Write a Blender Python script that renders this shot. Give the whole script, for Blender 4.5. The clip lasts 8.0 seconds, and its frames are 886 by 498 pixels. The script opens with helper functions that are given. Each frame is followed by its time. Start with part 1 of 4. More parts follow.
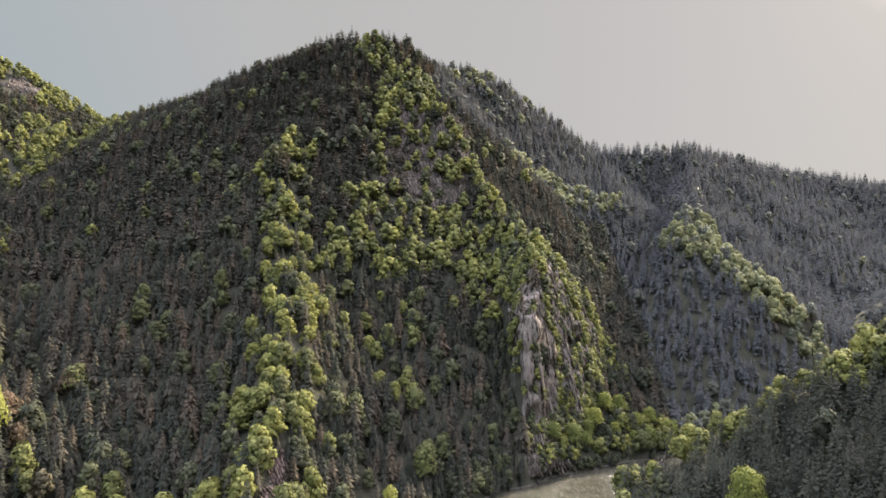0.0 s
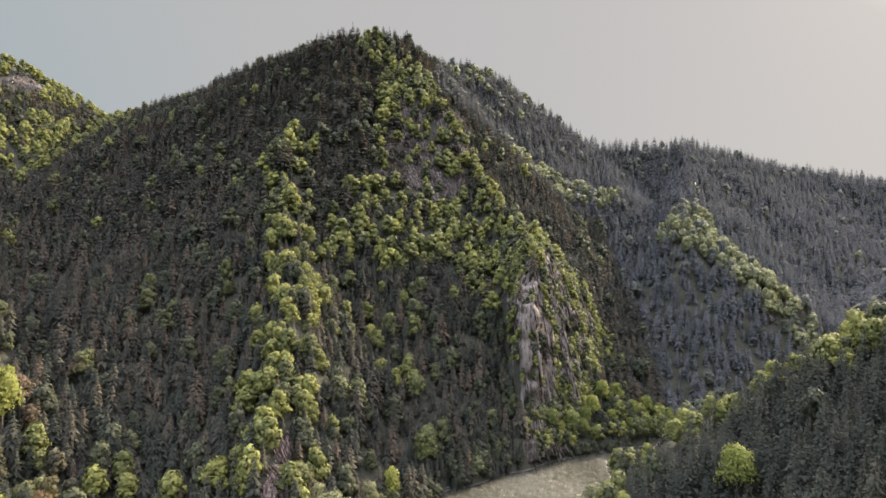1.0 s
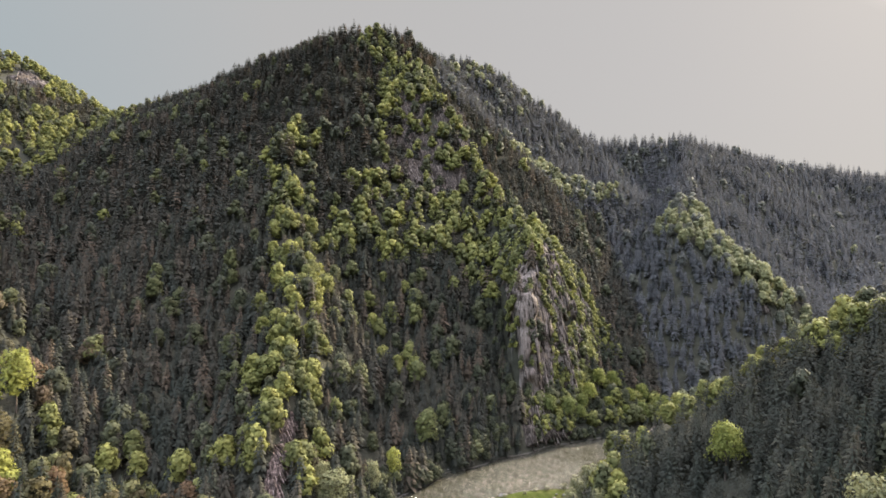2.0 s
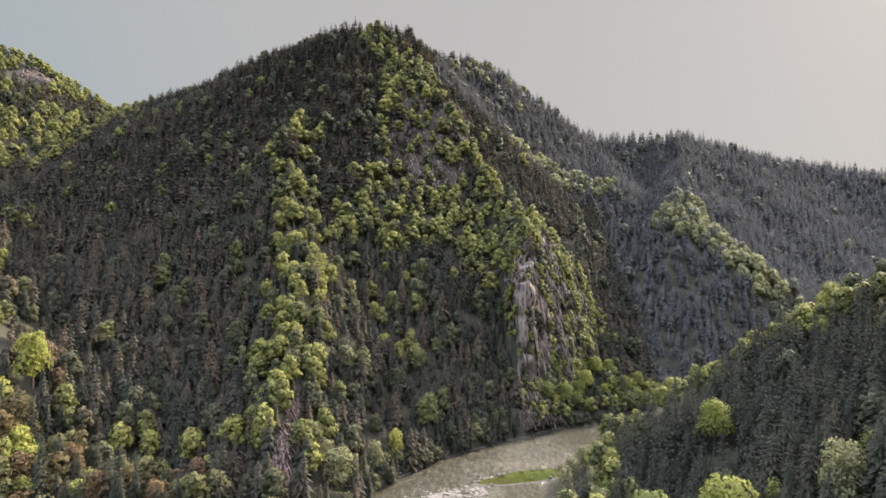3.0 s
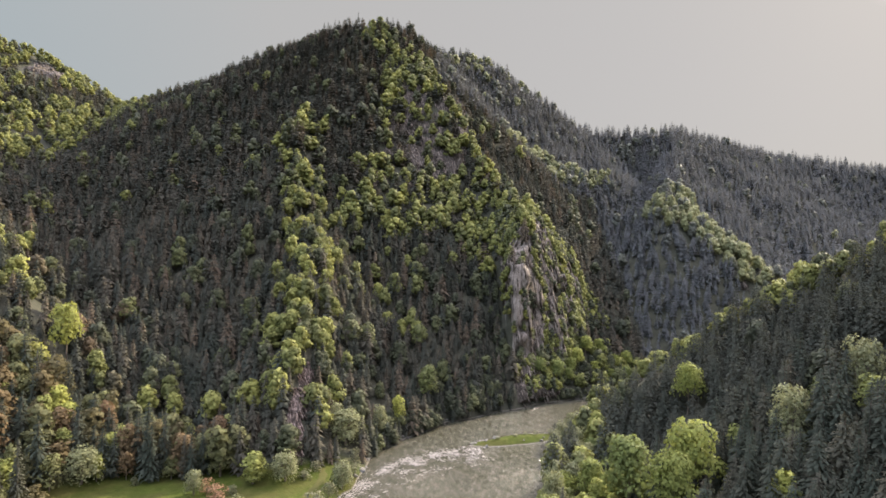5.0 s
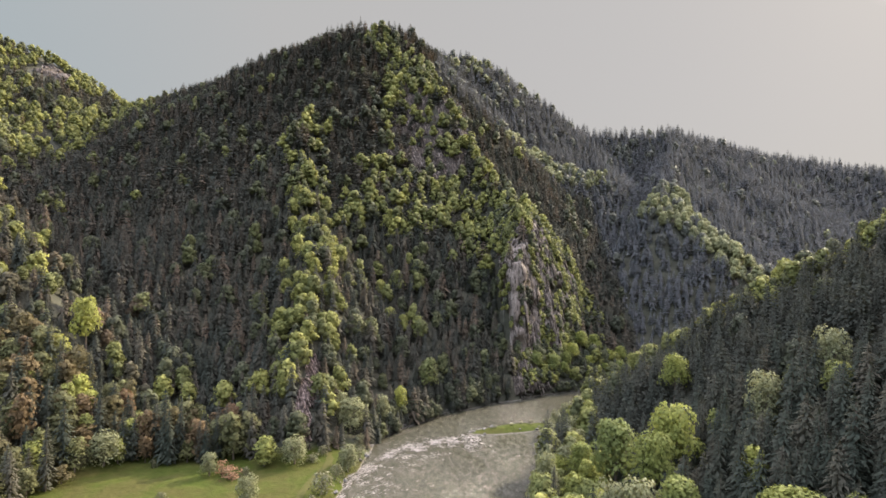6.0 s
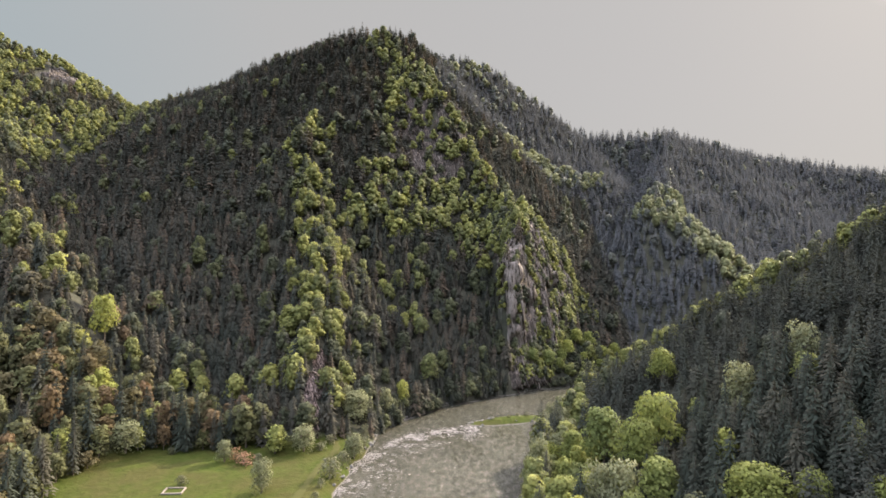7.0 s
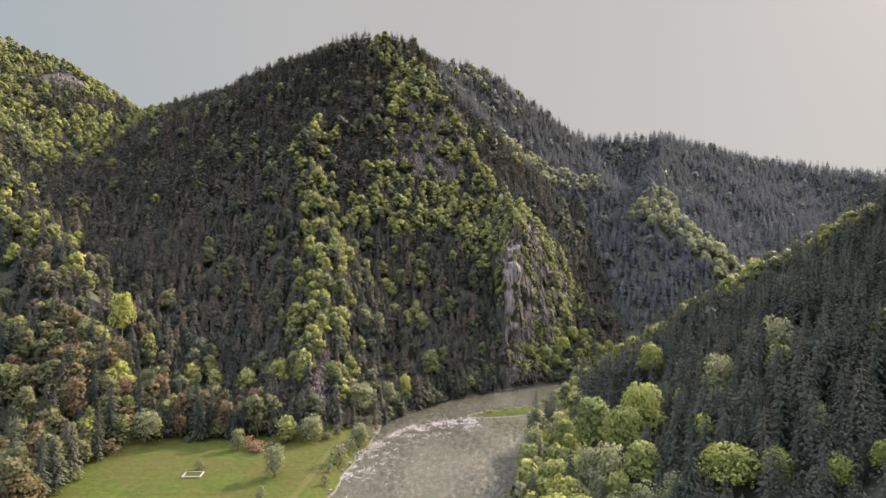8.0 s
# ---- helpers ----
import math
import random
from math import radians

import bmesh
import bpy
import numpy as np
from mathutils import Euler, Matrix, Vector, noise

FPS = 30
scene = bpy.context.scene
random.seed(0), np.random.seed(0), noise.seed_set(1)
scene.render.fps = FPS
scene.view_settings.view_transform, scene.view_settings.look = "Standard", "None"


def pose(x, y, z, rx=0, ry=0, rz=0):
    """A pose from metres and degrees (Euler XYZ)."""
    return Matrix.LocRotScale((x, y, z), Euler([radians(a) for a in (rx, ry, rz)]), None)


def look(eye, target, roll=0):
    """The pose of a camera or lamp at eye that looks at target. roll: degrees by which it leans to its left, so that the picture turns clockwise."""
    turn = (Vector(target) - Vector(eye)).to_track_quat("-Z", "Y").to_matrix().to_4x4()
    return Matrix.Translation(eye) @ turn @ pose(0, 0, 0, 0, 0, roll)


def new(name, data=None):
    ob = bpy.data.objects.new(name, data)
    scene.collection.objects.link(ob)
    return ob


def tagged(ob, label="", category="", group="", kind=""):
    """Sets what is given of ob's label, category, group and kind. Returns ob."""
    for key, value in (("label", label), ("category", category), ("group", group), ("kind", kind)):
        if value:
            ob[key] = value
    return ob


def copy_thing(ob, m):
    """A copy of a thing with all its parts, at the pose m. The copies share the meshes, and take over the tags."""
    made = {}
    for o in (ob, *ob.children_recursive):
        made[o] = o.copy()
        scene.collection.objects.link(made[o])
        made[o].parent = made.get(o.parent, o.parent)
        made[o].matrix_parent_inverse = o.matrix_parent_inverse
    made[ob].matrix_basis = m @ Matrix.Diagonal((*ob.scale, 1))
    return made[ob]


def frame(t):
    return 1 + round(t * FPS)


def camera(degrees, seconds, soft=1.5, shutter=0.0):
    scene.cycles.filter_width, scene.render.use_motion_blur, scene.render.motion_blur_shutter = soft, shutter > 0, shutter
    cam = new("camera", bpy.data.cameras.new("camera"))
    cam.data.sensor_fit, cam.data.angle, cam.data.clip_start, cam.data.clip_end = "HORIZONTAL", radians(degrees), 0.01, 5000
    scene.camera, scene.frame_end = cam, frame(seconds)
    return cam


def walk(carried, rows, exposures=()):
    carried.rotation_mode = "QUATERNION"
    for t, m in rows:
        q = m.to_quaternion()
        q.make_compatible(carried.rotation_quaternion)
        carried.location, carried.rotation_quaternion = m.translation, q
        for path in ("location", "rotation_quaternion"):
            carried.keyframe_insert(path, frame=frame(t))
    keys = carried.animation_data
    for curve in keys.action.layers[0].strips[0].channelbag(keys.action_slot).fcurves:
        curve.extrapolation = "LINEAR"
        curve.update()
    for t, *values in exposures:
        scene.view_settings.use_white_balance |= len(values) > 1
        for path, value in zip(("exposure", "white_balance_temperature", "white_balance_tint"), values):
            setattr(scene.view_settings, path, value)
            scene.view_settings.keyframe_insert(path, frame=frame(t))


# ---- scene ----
cam = camera(76.0, 8.0, soft=1.6)
PATH = [
    (0, (0.03, 0.491, 88.908), (0.014, 2.491, 88.925), 1.0),
    (0.5, (0.019, -1.848, 87.151), (0.003, 0.151, 87.167), 1.0),
    (1, (0.052, -4.424, 85.085), (0.036, -2.424, 85.099), 1.0),
    (2.5, (0.236, -12.804, 79.135), (0.219, -10.804, 79.144), 1.0),
    (3, (0.222, -16.323, 77.236), (0.205, -14.323, 77.243), 1.0),
    (3.5, (0.135, -19.909, 75.742), (0.118, -17.909, 75.746), 1.0),
    (4, (0.162, -23.656, 73.81), (0.146, -21.656, 73.811), 1.1),
    (4.5, (0.386, -27.579, 72.229), (0.37, -25.579, 72.226), 1.1),
    (6, (0.667, -42.435, 70.29), (0.65, -40.435, 70.285), 1.2),
    (6.5, (0.628, -47.869, 70.366), (0.612, -45.87, 70.361), 1.2),
    (7, (0.622, -53.728, 70.36), (0.606, -51.728, 70.356), 1.2),
    (7.5, (0.706, -59.11, 70.312), (0.689, -57.11, 70.309), 1.2),
    (8, (0.713, -64.914, 70.404), (0.695, -62.914, 70.401), 1.2),
]
walk(cam, [(t, look(eye, target, roll)) for t, eye, target, roll in PATH])

# ---- light ----
SUN_AZ, SUN_EL = radians(46), radians(31)   # azimuth from +y towards +x
SUN_DIR = Vector((math.sin(SUN_AZ) * math.cos(SUN_EL), math.cos(SUN_AZ) * math.cos(SUN_EL), math.sin(SUN_EL)))
sun = new("sun", bpy.data.lights.new("sun", "SUN"))
sun.data.energy, sun.data.angle, sun.data.color = 3.0, radians(0.6), (1.0, 0.89, 0.7)
sun.matrix_world = look(SUN_DIR * 900, (0, 0, 0))

world = bpy.data.worlds.new("sky")
scene.world = world
world.use_nodes = True
wn, wl = world.node_tree.nodes, world.node_tree.links
sky = wn.new("ShaderNodeTexSky")
sky.sky_type, sky.sun_disc, sky.sun_elevation, sky.sun_rotation = "NISHITA", False, SUN_EL, SUN_AZ
sky.air_density, sky.dust_density, sky.ozone_density, sky.altitude = 1.0, 4.0, 1.0, 500
tint, haze, mixer = wn.new("ShaderNodeMix"), wn.new("ShaderNodeValToRGB"), wn.new("ShaderNodeMix")
coord, dot, lift = wn.new("ShaderNodeTexCoord"), wn.new("ShaderNodeVectorMath"), wn.new("ShaderNodeMapRange")
dot.operation = "DOT_PRODUCT"
dot.inputs[1].default_value = SUN_DIR
wl.new(coord.outputs["Generated"], dot.inputs[0]), wl.new(dot.outputs["Value"], lift.inputs[0])
lift.inputs[1].default_value, lift.inputs[2].default_value = -1.0, 1.0
he = haze.color_ramp.elements
he.new(0.5), he.new(0.77), he.new(0.94), he.new(0.97)
for el, (p, c) in zip(he, [(0.0, (0.36, 0.46, 0.55)), (0.5, (0.36, 0.44, 0.48)), (0.77, (0.5, 0.492, 0.485)), (0.95, (0.53, 0.51, 0.5)), (0.985, (0.54, 0.515, 0.5)), (1.0, (1.0, 0.92, 0.85))]):
    el.position, el.color = p, (*c, 1)
wl.new(lift.outputs[0], haze.inputs[0])
# a hazy spring sky: the clear sky seen through a bright veil that warms towards the sun
tint.data_type, tint.blend_type, mixer.data_type = "RGBA", "MULTIPLY", "RGBA"
tint.inputs[0].default_value, tint.inputs[7].default_value = 1.0, (0.1, 0.1, 0.1, 1)
wl.new(sky.outputs[0], tint.inputs[6])
mixer.inputs[0].default_value = 0.95
wl.new(tint.outputs[2], mixer.inputs[6]), wl.new(haze.outputs[0], mixer.inputs[7])
# fill light added: the sky above the view is made ten times brighter
split, zen, glow, bright = wn.new("ShaderNodeSeparateXYZ"), wn.new("ShaderNodeMapRange"), wn.new("ShaderNodeMix"), wn.new("ShaderNodeMix")
zen.interpolation_type = "SMOOTHSTEP"
zen.inputs[1].default_value, zen.inputs[2].default_value = 0.42, 0.68
wl.new(coord.outputs["Generated"], split.inputs[0]), wl.new(split.outputs[2], zen.inputs[0])
glow.data_type, bright.data_type, bright.blend_type, bright.inputs[0].default_value = "RGBA", "RGBA", "MULTIPLY", 1.0
glow.inputs[6].default_value, glow.inputs[7].default_value = (1, 1, 1, 1), (10.2, 9.8, 11.9, 1)
wl.new(zen.outputs[0], glow.inputs[0])
wl.new(mixer.outputs[2], bright.inputs[6]), wl.new(glow.outputs[2], bright.inputs[7])
wl.new(bright.outputs[2], wn["Background"].inputs[0])
wn["Background"].inputs[1].default_value = 0.21
scene.view_settings.exposure = 2.29


# ---- numbers ----
TABLE = np.random.RandomState(7).rand(256, 256)


def vnoise(x, y):
    """Smooth value noise, 0 to 1, one cell a unit."""
    x, y = np.asarray(x, float), np.asarray(y, float)
    xi, yi = np.floor(x).astype(int), np.floor(y).astype(int)
    u, v = x - xi, y - yi
    u, v = u * u * (3 - 2 * u), v * v * (3 - 2 * v)
    a, b = TABLE[xi & 255, yi & 255], TABLE[(xi + 1) & 255, yi & 255]
    c, d = TABLE[xi & 255, (yi + 1) & 255], TABLE[(xi + 1) & 255, (yi + 1) & 255]
    return (a * (1 - u) + b * u) * (1 - v) + (c * (1 - u) + d * u) * v


def fbm(x, y, octaves=4):
    total, amp = 0.0, 0.5
    for k in range(octaves):
        total = total + amp * (vnoise(x * 2**k + 17.3 * k, y * 2**k + 5.1 * k) - 0.5)
        amp *= 0.5
    return total


def along(x, y, line):
    """Distance to a polyline, signed side (+ on its right), and what is given at its points: the height, and a share of the fall (1 if none)."""
    best = np.full(np.shape(x), 1e9)
    side, level, share = np.zeros(np.shape(x)), np.zeros(np.shape(x)), np.ones(np.shape(x))
    for (ax, ay, *a), (bx, by, *b) in zip(line, line[1:]):
        dx, dy = bx - ax, by - ay
        t = np.clip(((x - ax) * dx + (y - ay) * dy) / (dx * dx + dy * dy), 0, 1)
        ex, ey = x - ax - t * dx, y - ay - t * dy
        d = np.hypot(ex, ey)
        near = d < best
        best = np.where(near, d, best)
        side = np.where(near, (dy * ex - dx * ey) / (np.hypot(dx, dy) * np.maximum(d, 1e-6)), side)
        level = np.where(near, a[0] + t * (b[0] - a[0]), level)
        if len(a) > 1:
            share = np.where(near, a[1] + t * (b[1] - a[1]), share)
    return best, side, level, share


def ease(a, b, v):
    t = np.clip((v - a) / (b - a), 0, 1)
    return t * t * (3 - 2 * t)


# ---- the lie of the land: crest lines (x, y, height), then the fall to the left and to the right of each ----
CRESTS = {
    "summit_ridge": ([(-347, 560, 203, 0.62), (-217, 515, 228, 0.66), (-150, 480, 245, 0.84), (-107, 458, 253, 1.0), (-66, 450, 258, 1.1), (-44, 452, 257, 1.1), (-28, 470, 249, 1.1), (0, 502, 250, 1.1), (32, 530, 254, 1.1), (80, 552, 228, 0.95)], 0.8, 1.0),
    "summit_buttress": ([(-65, 450, 253), (-72, 400, 212), (-66, 365, 172), (-52, 335, 138), (-42, 308, 108), (-34, 290, 82)], 1.05, 1.05),
    "west_flank": ([(-120, 465, 240, 1.7), (-132, 370, 156, 1.35), (-128, 290, 98, 1.1), (-120, 235, 60, 1), (-112, 190, 34, 1), (-105, 150, 5, 1)], 0.65, 0.65),
    "bowl": ([(-20, 330, 118, 2.0), (-12, 285, 70, 1.4), (-14, 250, 42, 1), (-18, 210, 18, 1), (-20, 180, 3, 1)], 0.6, 0.6),
    "far_ridge": ([(80, 552, 228), (122, 560, 200), (154, 560, 188), (241, 555, 193), (333, 600, 182), (396, 635, 182), (500, 640, 172), (800, 700, 140)], 0.8, 0.82),
    "far_spur": ([(241, 555, 193, 1.3), (190, 450, 144, 1.2), (154, 364, 103, 1.1), (172, 342, 80, 1), (188, 325, 54, 1), (204, 306, 20, 1)], 0.75, 1.15),
    "back_knoll": ([(154, 560, 188), (132, 440, 134), (95, 424, 126), (58, 428, 124)], 0.85, 0.85),
    "cliff_rib": ([(-65, 450, 253, 1.7), (-20, 410, 208, 1.6), (-5, 390, 183, 1.5), (6, 370, 158, 1.35), (22, 335, 122, 1.4), (37, 305, 98, 1.7), (43, 278, 90, 2.4), (41, 262, 84, 5.0), (34, 241, 68, 6.0)], 1.35, 0.95),
    "cliff_wing": ([(42, 272, 87), (62, 292, 75), (80, 301, 40), (87, 300, 12)], 1.3, 3.2),
    "wooded_rib": ([(-65, 450, 253, 1.5), (-84, 347, 165, 1.3), (-93, 311, 138, 1.2), (-80, 280, 105, 1), (-66, 240, 73, 1), (-56, 205, 51, 1), (-55, 180, 36, 1), (-50, 160, 23, 1), (-47, 148, 11, 1), (-46, 140, 3, 1)], 1.1, 0.95),
    "west_spur": ([(-640, 420, 300), (-420, 330, 220), (-300, 270, 140), (-215, 225, 88), (-160, 175, 54), (-136, 146, 31), (-124, 126, 10), (-118, 117, 3)], 0.75, 0.7),
    "west_peak": ([(-800, 480, 360), (-640, 520, 335), (-438, 560, 266), (-385, 560, 234), (-347, 560, 203)], 0.7, 0.6),
    "east_hill": ([(215, -400, 118), (205, -100, 118), (200, 60, 115), (195, 140, 104), (165, 163, 80), (139, 171, 58), (112, 186, 33), (84, 203, 2)], 0.715, 0.7),
    "east_back": ([(330, 200, 150), (420, 260, 190), (700, 300, 260)], 0.75, 0.75),
    "west_back": ([(-640, 420, 300), (-420, 100, 170), (-420, -400, 190)], 0.6, 0.6),
}
# the middle of the river (x, y, half its width)
RIVER = [(-30, -420, 27), (-12, -150, 25), (-6, 60, 23), (-5, 100, 23), (0, 130, 25), (7, 155, 28), (22, 182, 24), (48, 212, 15), (84, 236, 11), (125, 250, 13), (200, 262, 13), (330, 330, 13), (600, 380, 13)]


def ground(x, y):
    """Height of the ground in metres over the river."""
    x, y = np.asarray(x, float), np.asarray(y, float)
    wx = x + 16 * fbm(x / 55, y / 55 + 9) + 5 * fbm(x / 14 + 3, y / 14)
    wy = y + 16 * fbm(x / 55 + 40, y / 55) + 5 * fbm(x / 14, y / 14 + 8)
    total = np.zeros(np.shape(x))
    for line, left, right in CRESTS.values():
        top = np.full(np.shape(x), -90.0)
        for ends in zip(line, line[1:]):
            d, side, level, share = along(wx, wy, ends)
            fall = (left + (right - left) * (0.5 + 0.5 * side)) * share
            top = np.maximum(top, level - fall * (np.sqrt(d * d + 16) - 4))
        total = total + np.exp(np.clip(top, -60, 500) / 3.0)
    h = 3.0 * np.log(total + 1e-9)
    h = h + 5 * fbm(x / 30, y / 30 + 70, 4) * ease(6, 40, h)
    flat = 2.6 + 0.8 * fbm(x / 25, y / 25, 3)
    h = flat + 2.0 * np.logaddexp(0, (h - flat - 1) / 2.0)
    d, side, half, _ = along(x, y, RIVER)
    off = np.maximum(d - half, 0)
    h = np.minimum(h, 3 + off * (0.7 + 7 * ease(27, 36, x) * ease(203, 210, y) * (x < 100)) + 0.013 * off**2)
    bank = ease(0, 6, d - half + 5 * fbm(x / 9, y / 9 + 33, 3))
    u, v = (x - 29) * 0.94 + (y - 179) * 0.34, (y - 179) * 0.94 - (x - 29) * 0.34
    bar = 2.6 * np.clip(1 - (u / 24) ** 2 - ((v + 1.5 * fbm(x / 6, y / 6)) / 5.0) ** 2, -1, 1)
    return np.maximum(h * bank - 1.6 * (1 - bank), bar - 0.6)


def numpy_mesh(name, verts, faces, smooth=False):
    """A mesh from arrays: verts n x 3, faces m x 3 or m x 4."""
    verts, faces = np.asarray(verts, np.float32), np.asarray(faces, np.int32)
    me = bpy.data.meshes.new(name)
    me.vertices.add(len(verts))
    me.vertices.foreach_set("co", verts.ravel())
    m, k = faces.shape
    me.loops.add(m * k)
    me.loops.foreach_set("vertex_index", faces.ravel())
    me.polygons.add(m)
    me.polygons.foreach_set("loop_start", np.arange(0, m * k, k, dtype=np.int32))
    me.update(calc_edges=True)
    if smooth:
        me.polygons.foreach_set("use_smooth", np.ones(m, bool))
    return me


def grid_faces(nx, ny):
    i, j = np.meshgrid(np.arange(nx - 1), np.arange(ny - 1), indexing="ij")
    a = (i * ny + j).ravel()
    return np.stack([a, a + ny, a + ny + 1, a + 1], 1)


# ---- materials ----
def material(name):
    m = bpy.data.materials.new(name)
    m.use_nodes = True
    m.node_tree.nodes.clear()
    return m, m.node_tree.nodes, m.node_tree.links


def ramp(nodes, stops):
    r = nodes.new("ShaderNodeValToRGB")
    e = r.color_ramp.elements
    while len(e) < len(stops):
        e.new(0.5)
    for el, (p, c) in zip(e, stops):
        el.position, el.color = p, (*c, 1)
    return r


def leaf_material(name, stops, through_light=0.35, rough=0.7, sprays=0.0, gaps=0.45, vary=0.35, each=0.22, wood=False):
    """Foliage: a hue for each tree (in a joined wood by its own tone), mottled by a fine noise, letting some light through."""
    m, n, l = material(name)
    out, info, att = n.new("ShaderNodeOutputMaterial"), n.new("ShaderNodeObjectInfo"), n.new("ShaderNodeAttribute")
    att.attribute_name = "tone"
    r = ramp(n, stops)
    l.new(att.outputs["Fac"] if wood else info.outputs["Random"], r.inputs[0])
    geo, noi, hsv = n.new("ShaderNodeNewGeometry"), n.new("ShaderNodeTexNoise"), n.new("ShaderNodeHueSaturation")
    noi.inputs["Scale"].default_value, noi.inputs["Detail"].default_value = 0.9, 3
    l.new(geo.outputs["Position"], noi.inputs["Vector"])
    mr = n.new("ShaderNodeMapRange")
    mr.inputs[1].default_value, mr.inputs[2].default_value, mr.inputs[3].default_value, mr.inputs[4].default_value = 0.3, 0.7, 1 - vary, 1 + vary
    isl = n.new("ShaderNodeMath")
    isl.operation = "MULTIPLY_ADD"
    isl.inputs[1].default_value, isl.inputs[2].default_value = each, -each / 2
    l.new(geo.outputs["Random Per Island"], isl.inputs[0])
    mix = n.new("ShaderNodeMath")
    l.new(noi.outputs[0], mix.inputs[0]), l.new(isl.outputs[0], mix.inputs[1]), l.new(mix.outputs[0], mr.inputs[0])
    l.new(r.outputs[0], hsv.inputs["Color"]), l.new(mr.outputs[0], hsv.inputs["Value"])
    b, tr, ms = n.new("ShaderNodeBsdfPrincipled"), n.new("ShaderNodeBsdfTranslucent"), n.new("ShaderNodeMixShader")
    b.inputs["Roughness"].default_value = rough
    b.inputs["Specular IOR Level"].default_value = 0.12
    l.new(hsv.outputs[0], b.inputs["Base Color"]), l.new(hsv.outputs[0], tr.inputs["Color"])
    ms.inputs[0].default_value = through_light
    l.new(b.outputs[0], ms.inputs[1]), l.new(tr.outputs[0], ms.inputs[2])
    if not sprays:
        l.new(ms.outputs[0], out.inputs[0])
        return m
    # gaps between the leaves of a spray
    holes, step, clear, cut = n.new("ShaderNodeTexNoise"), n.new("ShaderNodeMath"), n.new("ShaderNodeBsdfTransparent"), n.new("ShaderNodeMixShader")
    holes.inputs["Scale"].default_value, holes.inputs["Detail"].default_value = sprays, 1.0
    l.new(geo.outputs["Position"], holes.inputs["Vector"])
    step.operation = "GREATER_THAN"
    step.inputs[1].default_value = gaps
    l.new(holes.outputs[0], step.inputs[0]), l.new(step.outputs[0], cut.inputs[0])
    l.new(clear.outputs[0], cut.inputs[1]), l.new(ms.outputs[0], cut.inputs[2]), l.new(cut.outputs[0], out.inputs[0])
    return m


GREENS = [(0.0, (0.12, 0.08, 0.05)), (0.06, (0.085, 0.074, 0.044)), (0.1, (0.056, 0.06, 0.038)), (0.4, (0.082, 0.086, 0.044)), (0.55, (0.125, 0.13, 0.046)), (0.8, (0.17, 0.172, 0.052)), (1.0, (0.215, 0.212, 0.06))]
NEEDLES = [(0.0, (0.04, 0.044, 0.032)), (0.4, (0.054, 0.053, 0.039)), (0.8, (0.074, 0.064, 0.045)), (0.92, (0.094, 0.074, 0.05)), (1.0, (0.108, 0.081, 0.054))]
SPRING = [(0.0, (0.14, 0.15, 0.06)), (0.5, (0.185, 0.195, 0.06)), (1.0, (0.24, 0.245, 0.06))]
BROAD = leaf_material("spring_leaves", GREENS, 0.3, vary=0.3, each=0.3, wood=True)
BROAD_MID = leaf_material("spring_leaf_clumps", GREENS, 0.32, 0.7, vary=0.3, each=0.35, wood=True)
NEEDLE = leaf_material("spruce_needles", NEEDLES, 0.15, 0.8, vary=0.15, each=0.15, wood=True)
NEEDLE_MID = leaf_material("spruce_boughs", NEEDLES, 0.15, 0.8, vary=0.15, each=0.15, wood=True)
NEEDLE_NEAR = leaf_material("spruce_sprays", [(0.0, (0.038, 0.045, 0.031)), (0.6, (0.05, 0.054, 0.038)), (1.0, (0.075, 0.067, 0.046))], 0.15, 0.8, vary=0.15, each=0.15)
# far foliage, paler and greyer: haze put into the base colour
HAZED_NEEDLE = leaf_material("haze_tinted_needles", [(0.0, (0.1, 0.102, 0.098)), (0.5, (0.11, 0.11, 0.105)), (1.0, (0.12, 0.118, 0.112))], 0.2, 0.8, vary=0.12, each=0.2, wood=True)
HAZED_BROAD = leaf_material("haze_tinted_leaves", [(0.0, (0.1, 0.1, 0.085)), (0.45, (0.12, 0.122, 0.09)), (0.6, (0.18, 0.182, 0.095)), (1.0, (0.23, 0.228, 0.105))], 0.3, vary=0.25, each=0.3, wood=True)
LIME = leaf_material("bright_leaf_sprays", [(0.0, (0.13, 0.15, 0.05)), (0.5, (0.175, 0.19, 0.05)), (1.0, (0.215, 0.225, 0.055))], 0.42, 0.7, 3.6, 0.4, 0.3)
FRESH = leaf_material("fresh_leaf_sprays", SPRING, 0.4, 0.7, 3.2, 0.4)
SCRUB = leaf_material("scrub_leaves", [(0.0, (0.085, 0.085, 0.048)), (1.0, (0.13, 0.125, 0.07))], 0.3, 0.75, 3.2, 0.4)
OLIVE = leaf_material("olive_leaf_sprays", [(0.0, (0.115, 0.074, 0.038)), (0.25, (0.105, 0.082, 0.038)), (0.5, (0.085, 0.084, 0.038)), (1.0, (0.118, 0.118, 0.048))], 0.35, 0.7, 3.2, 0.4)
PALE = leaf_material("willow_leaves", [(0.0, (0.14, 0.143, 0.075)), (0.5, (0.17, 0.172, 0.085)), (1.0, (0.205, 0.203, 0.105))], 0.35, 0.75, 3.2, 0.4)


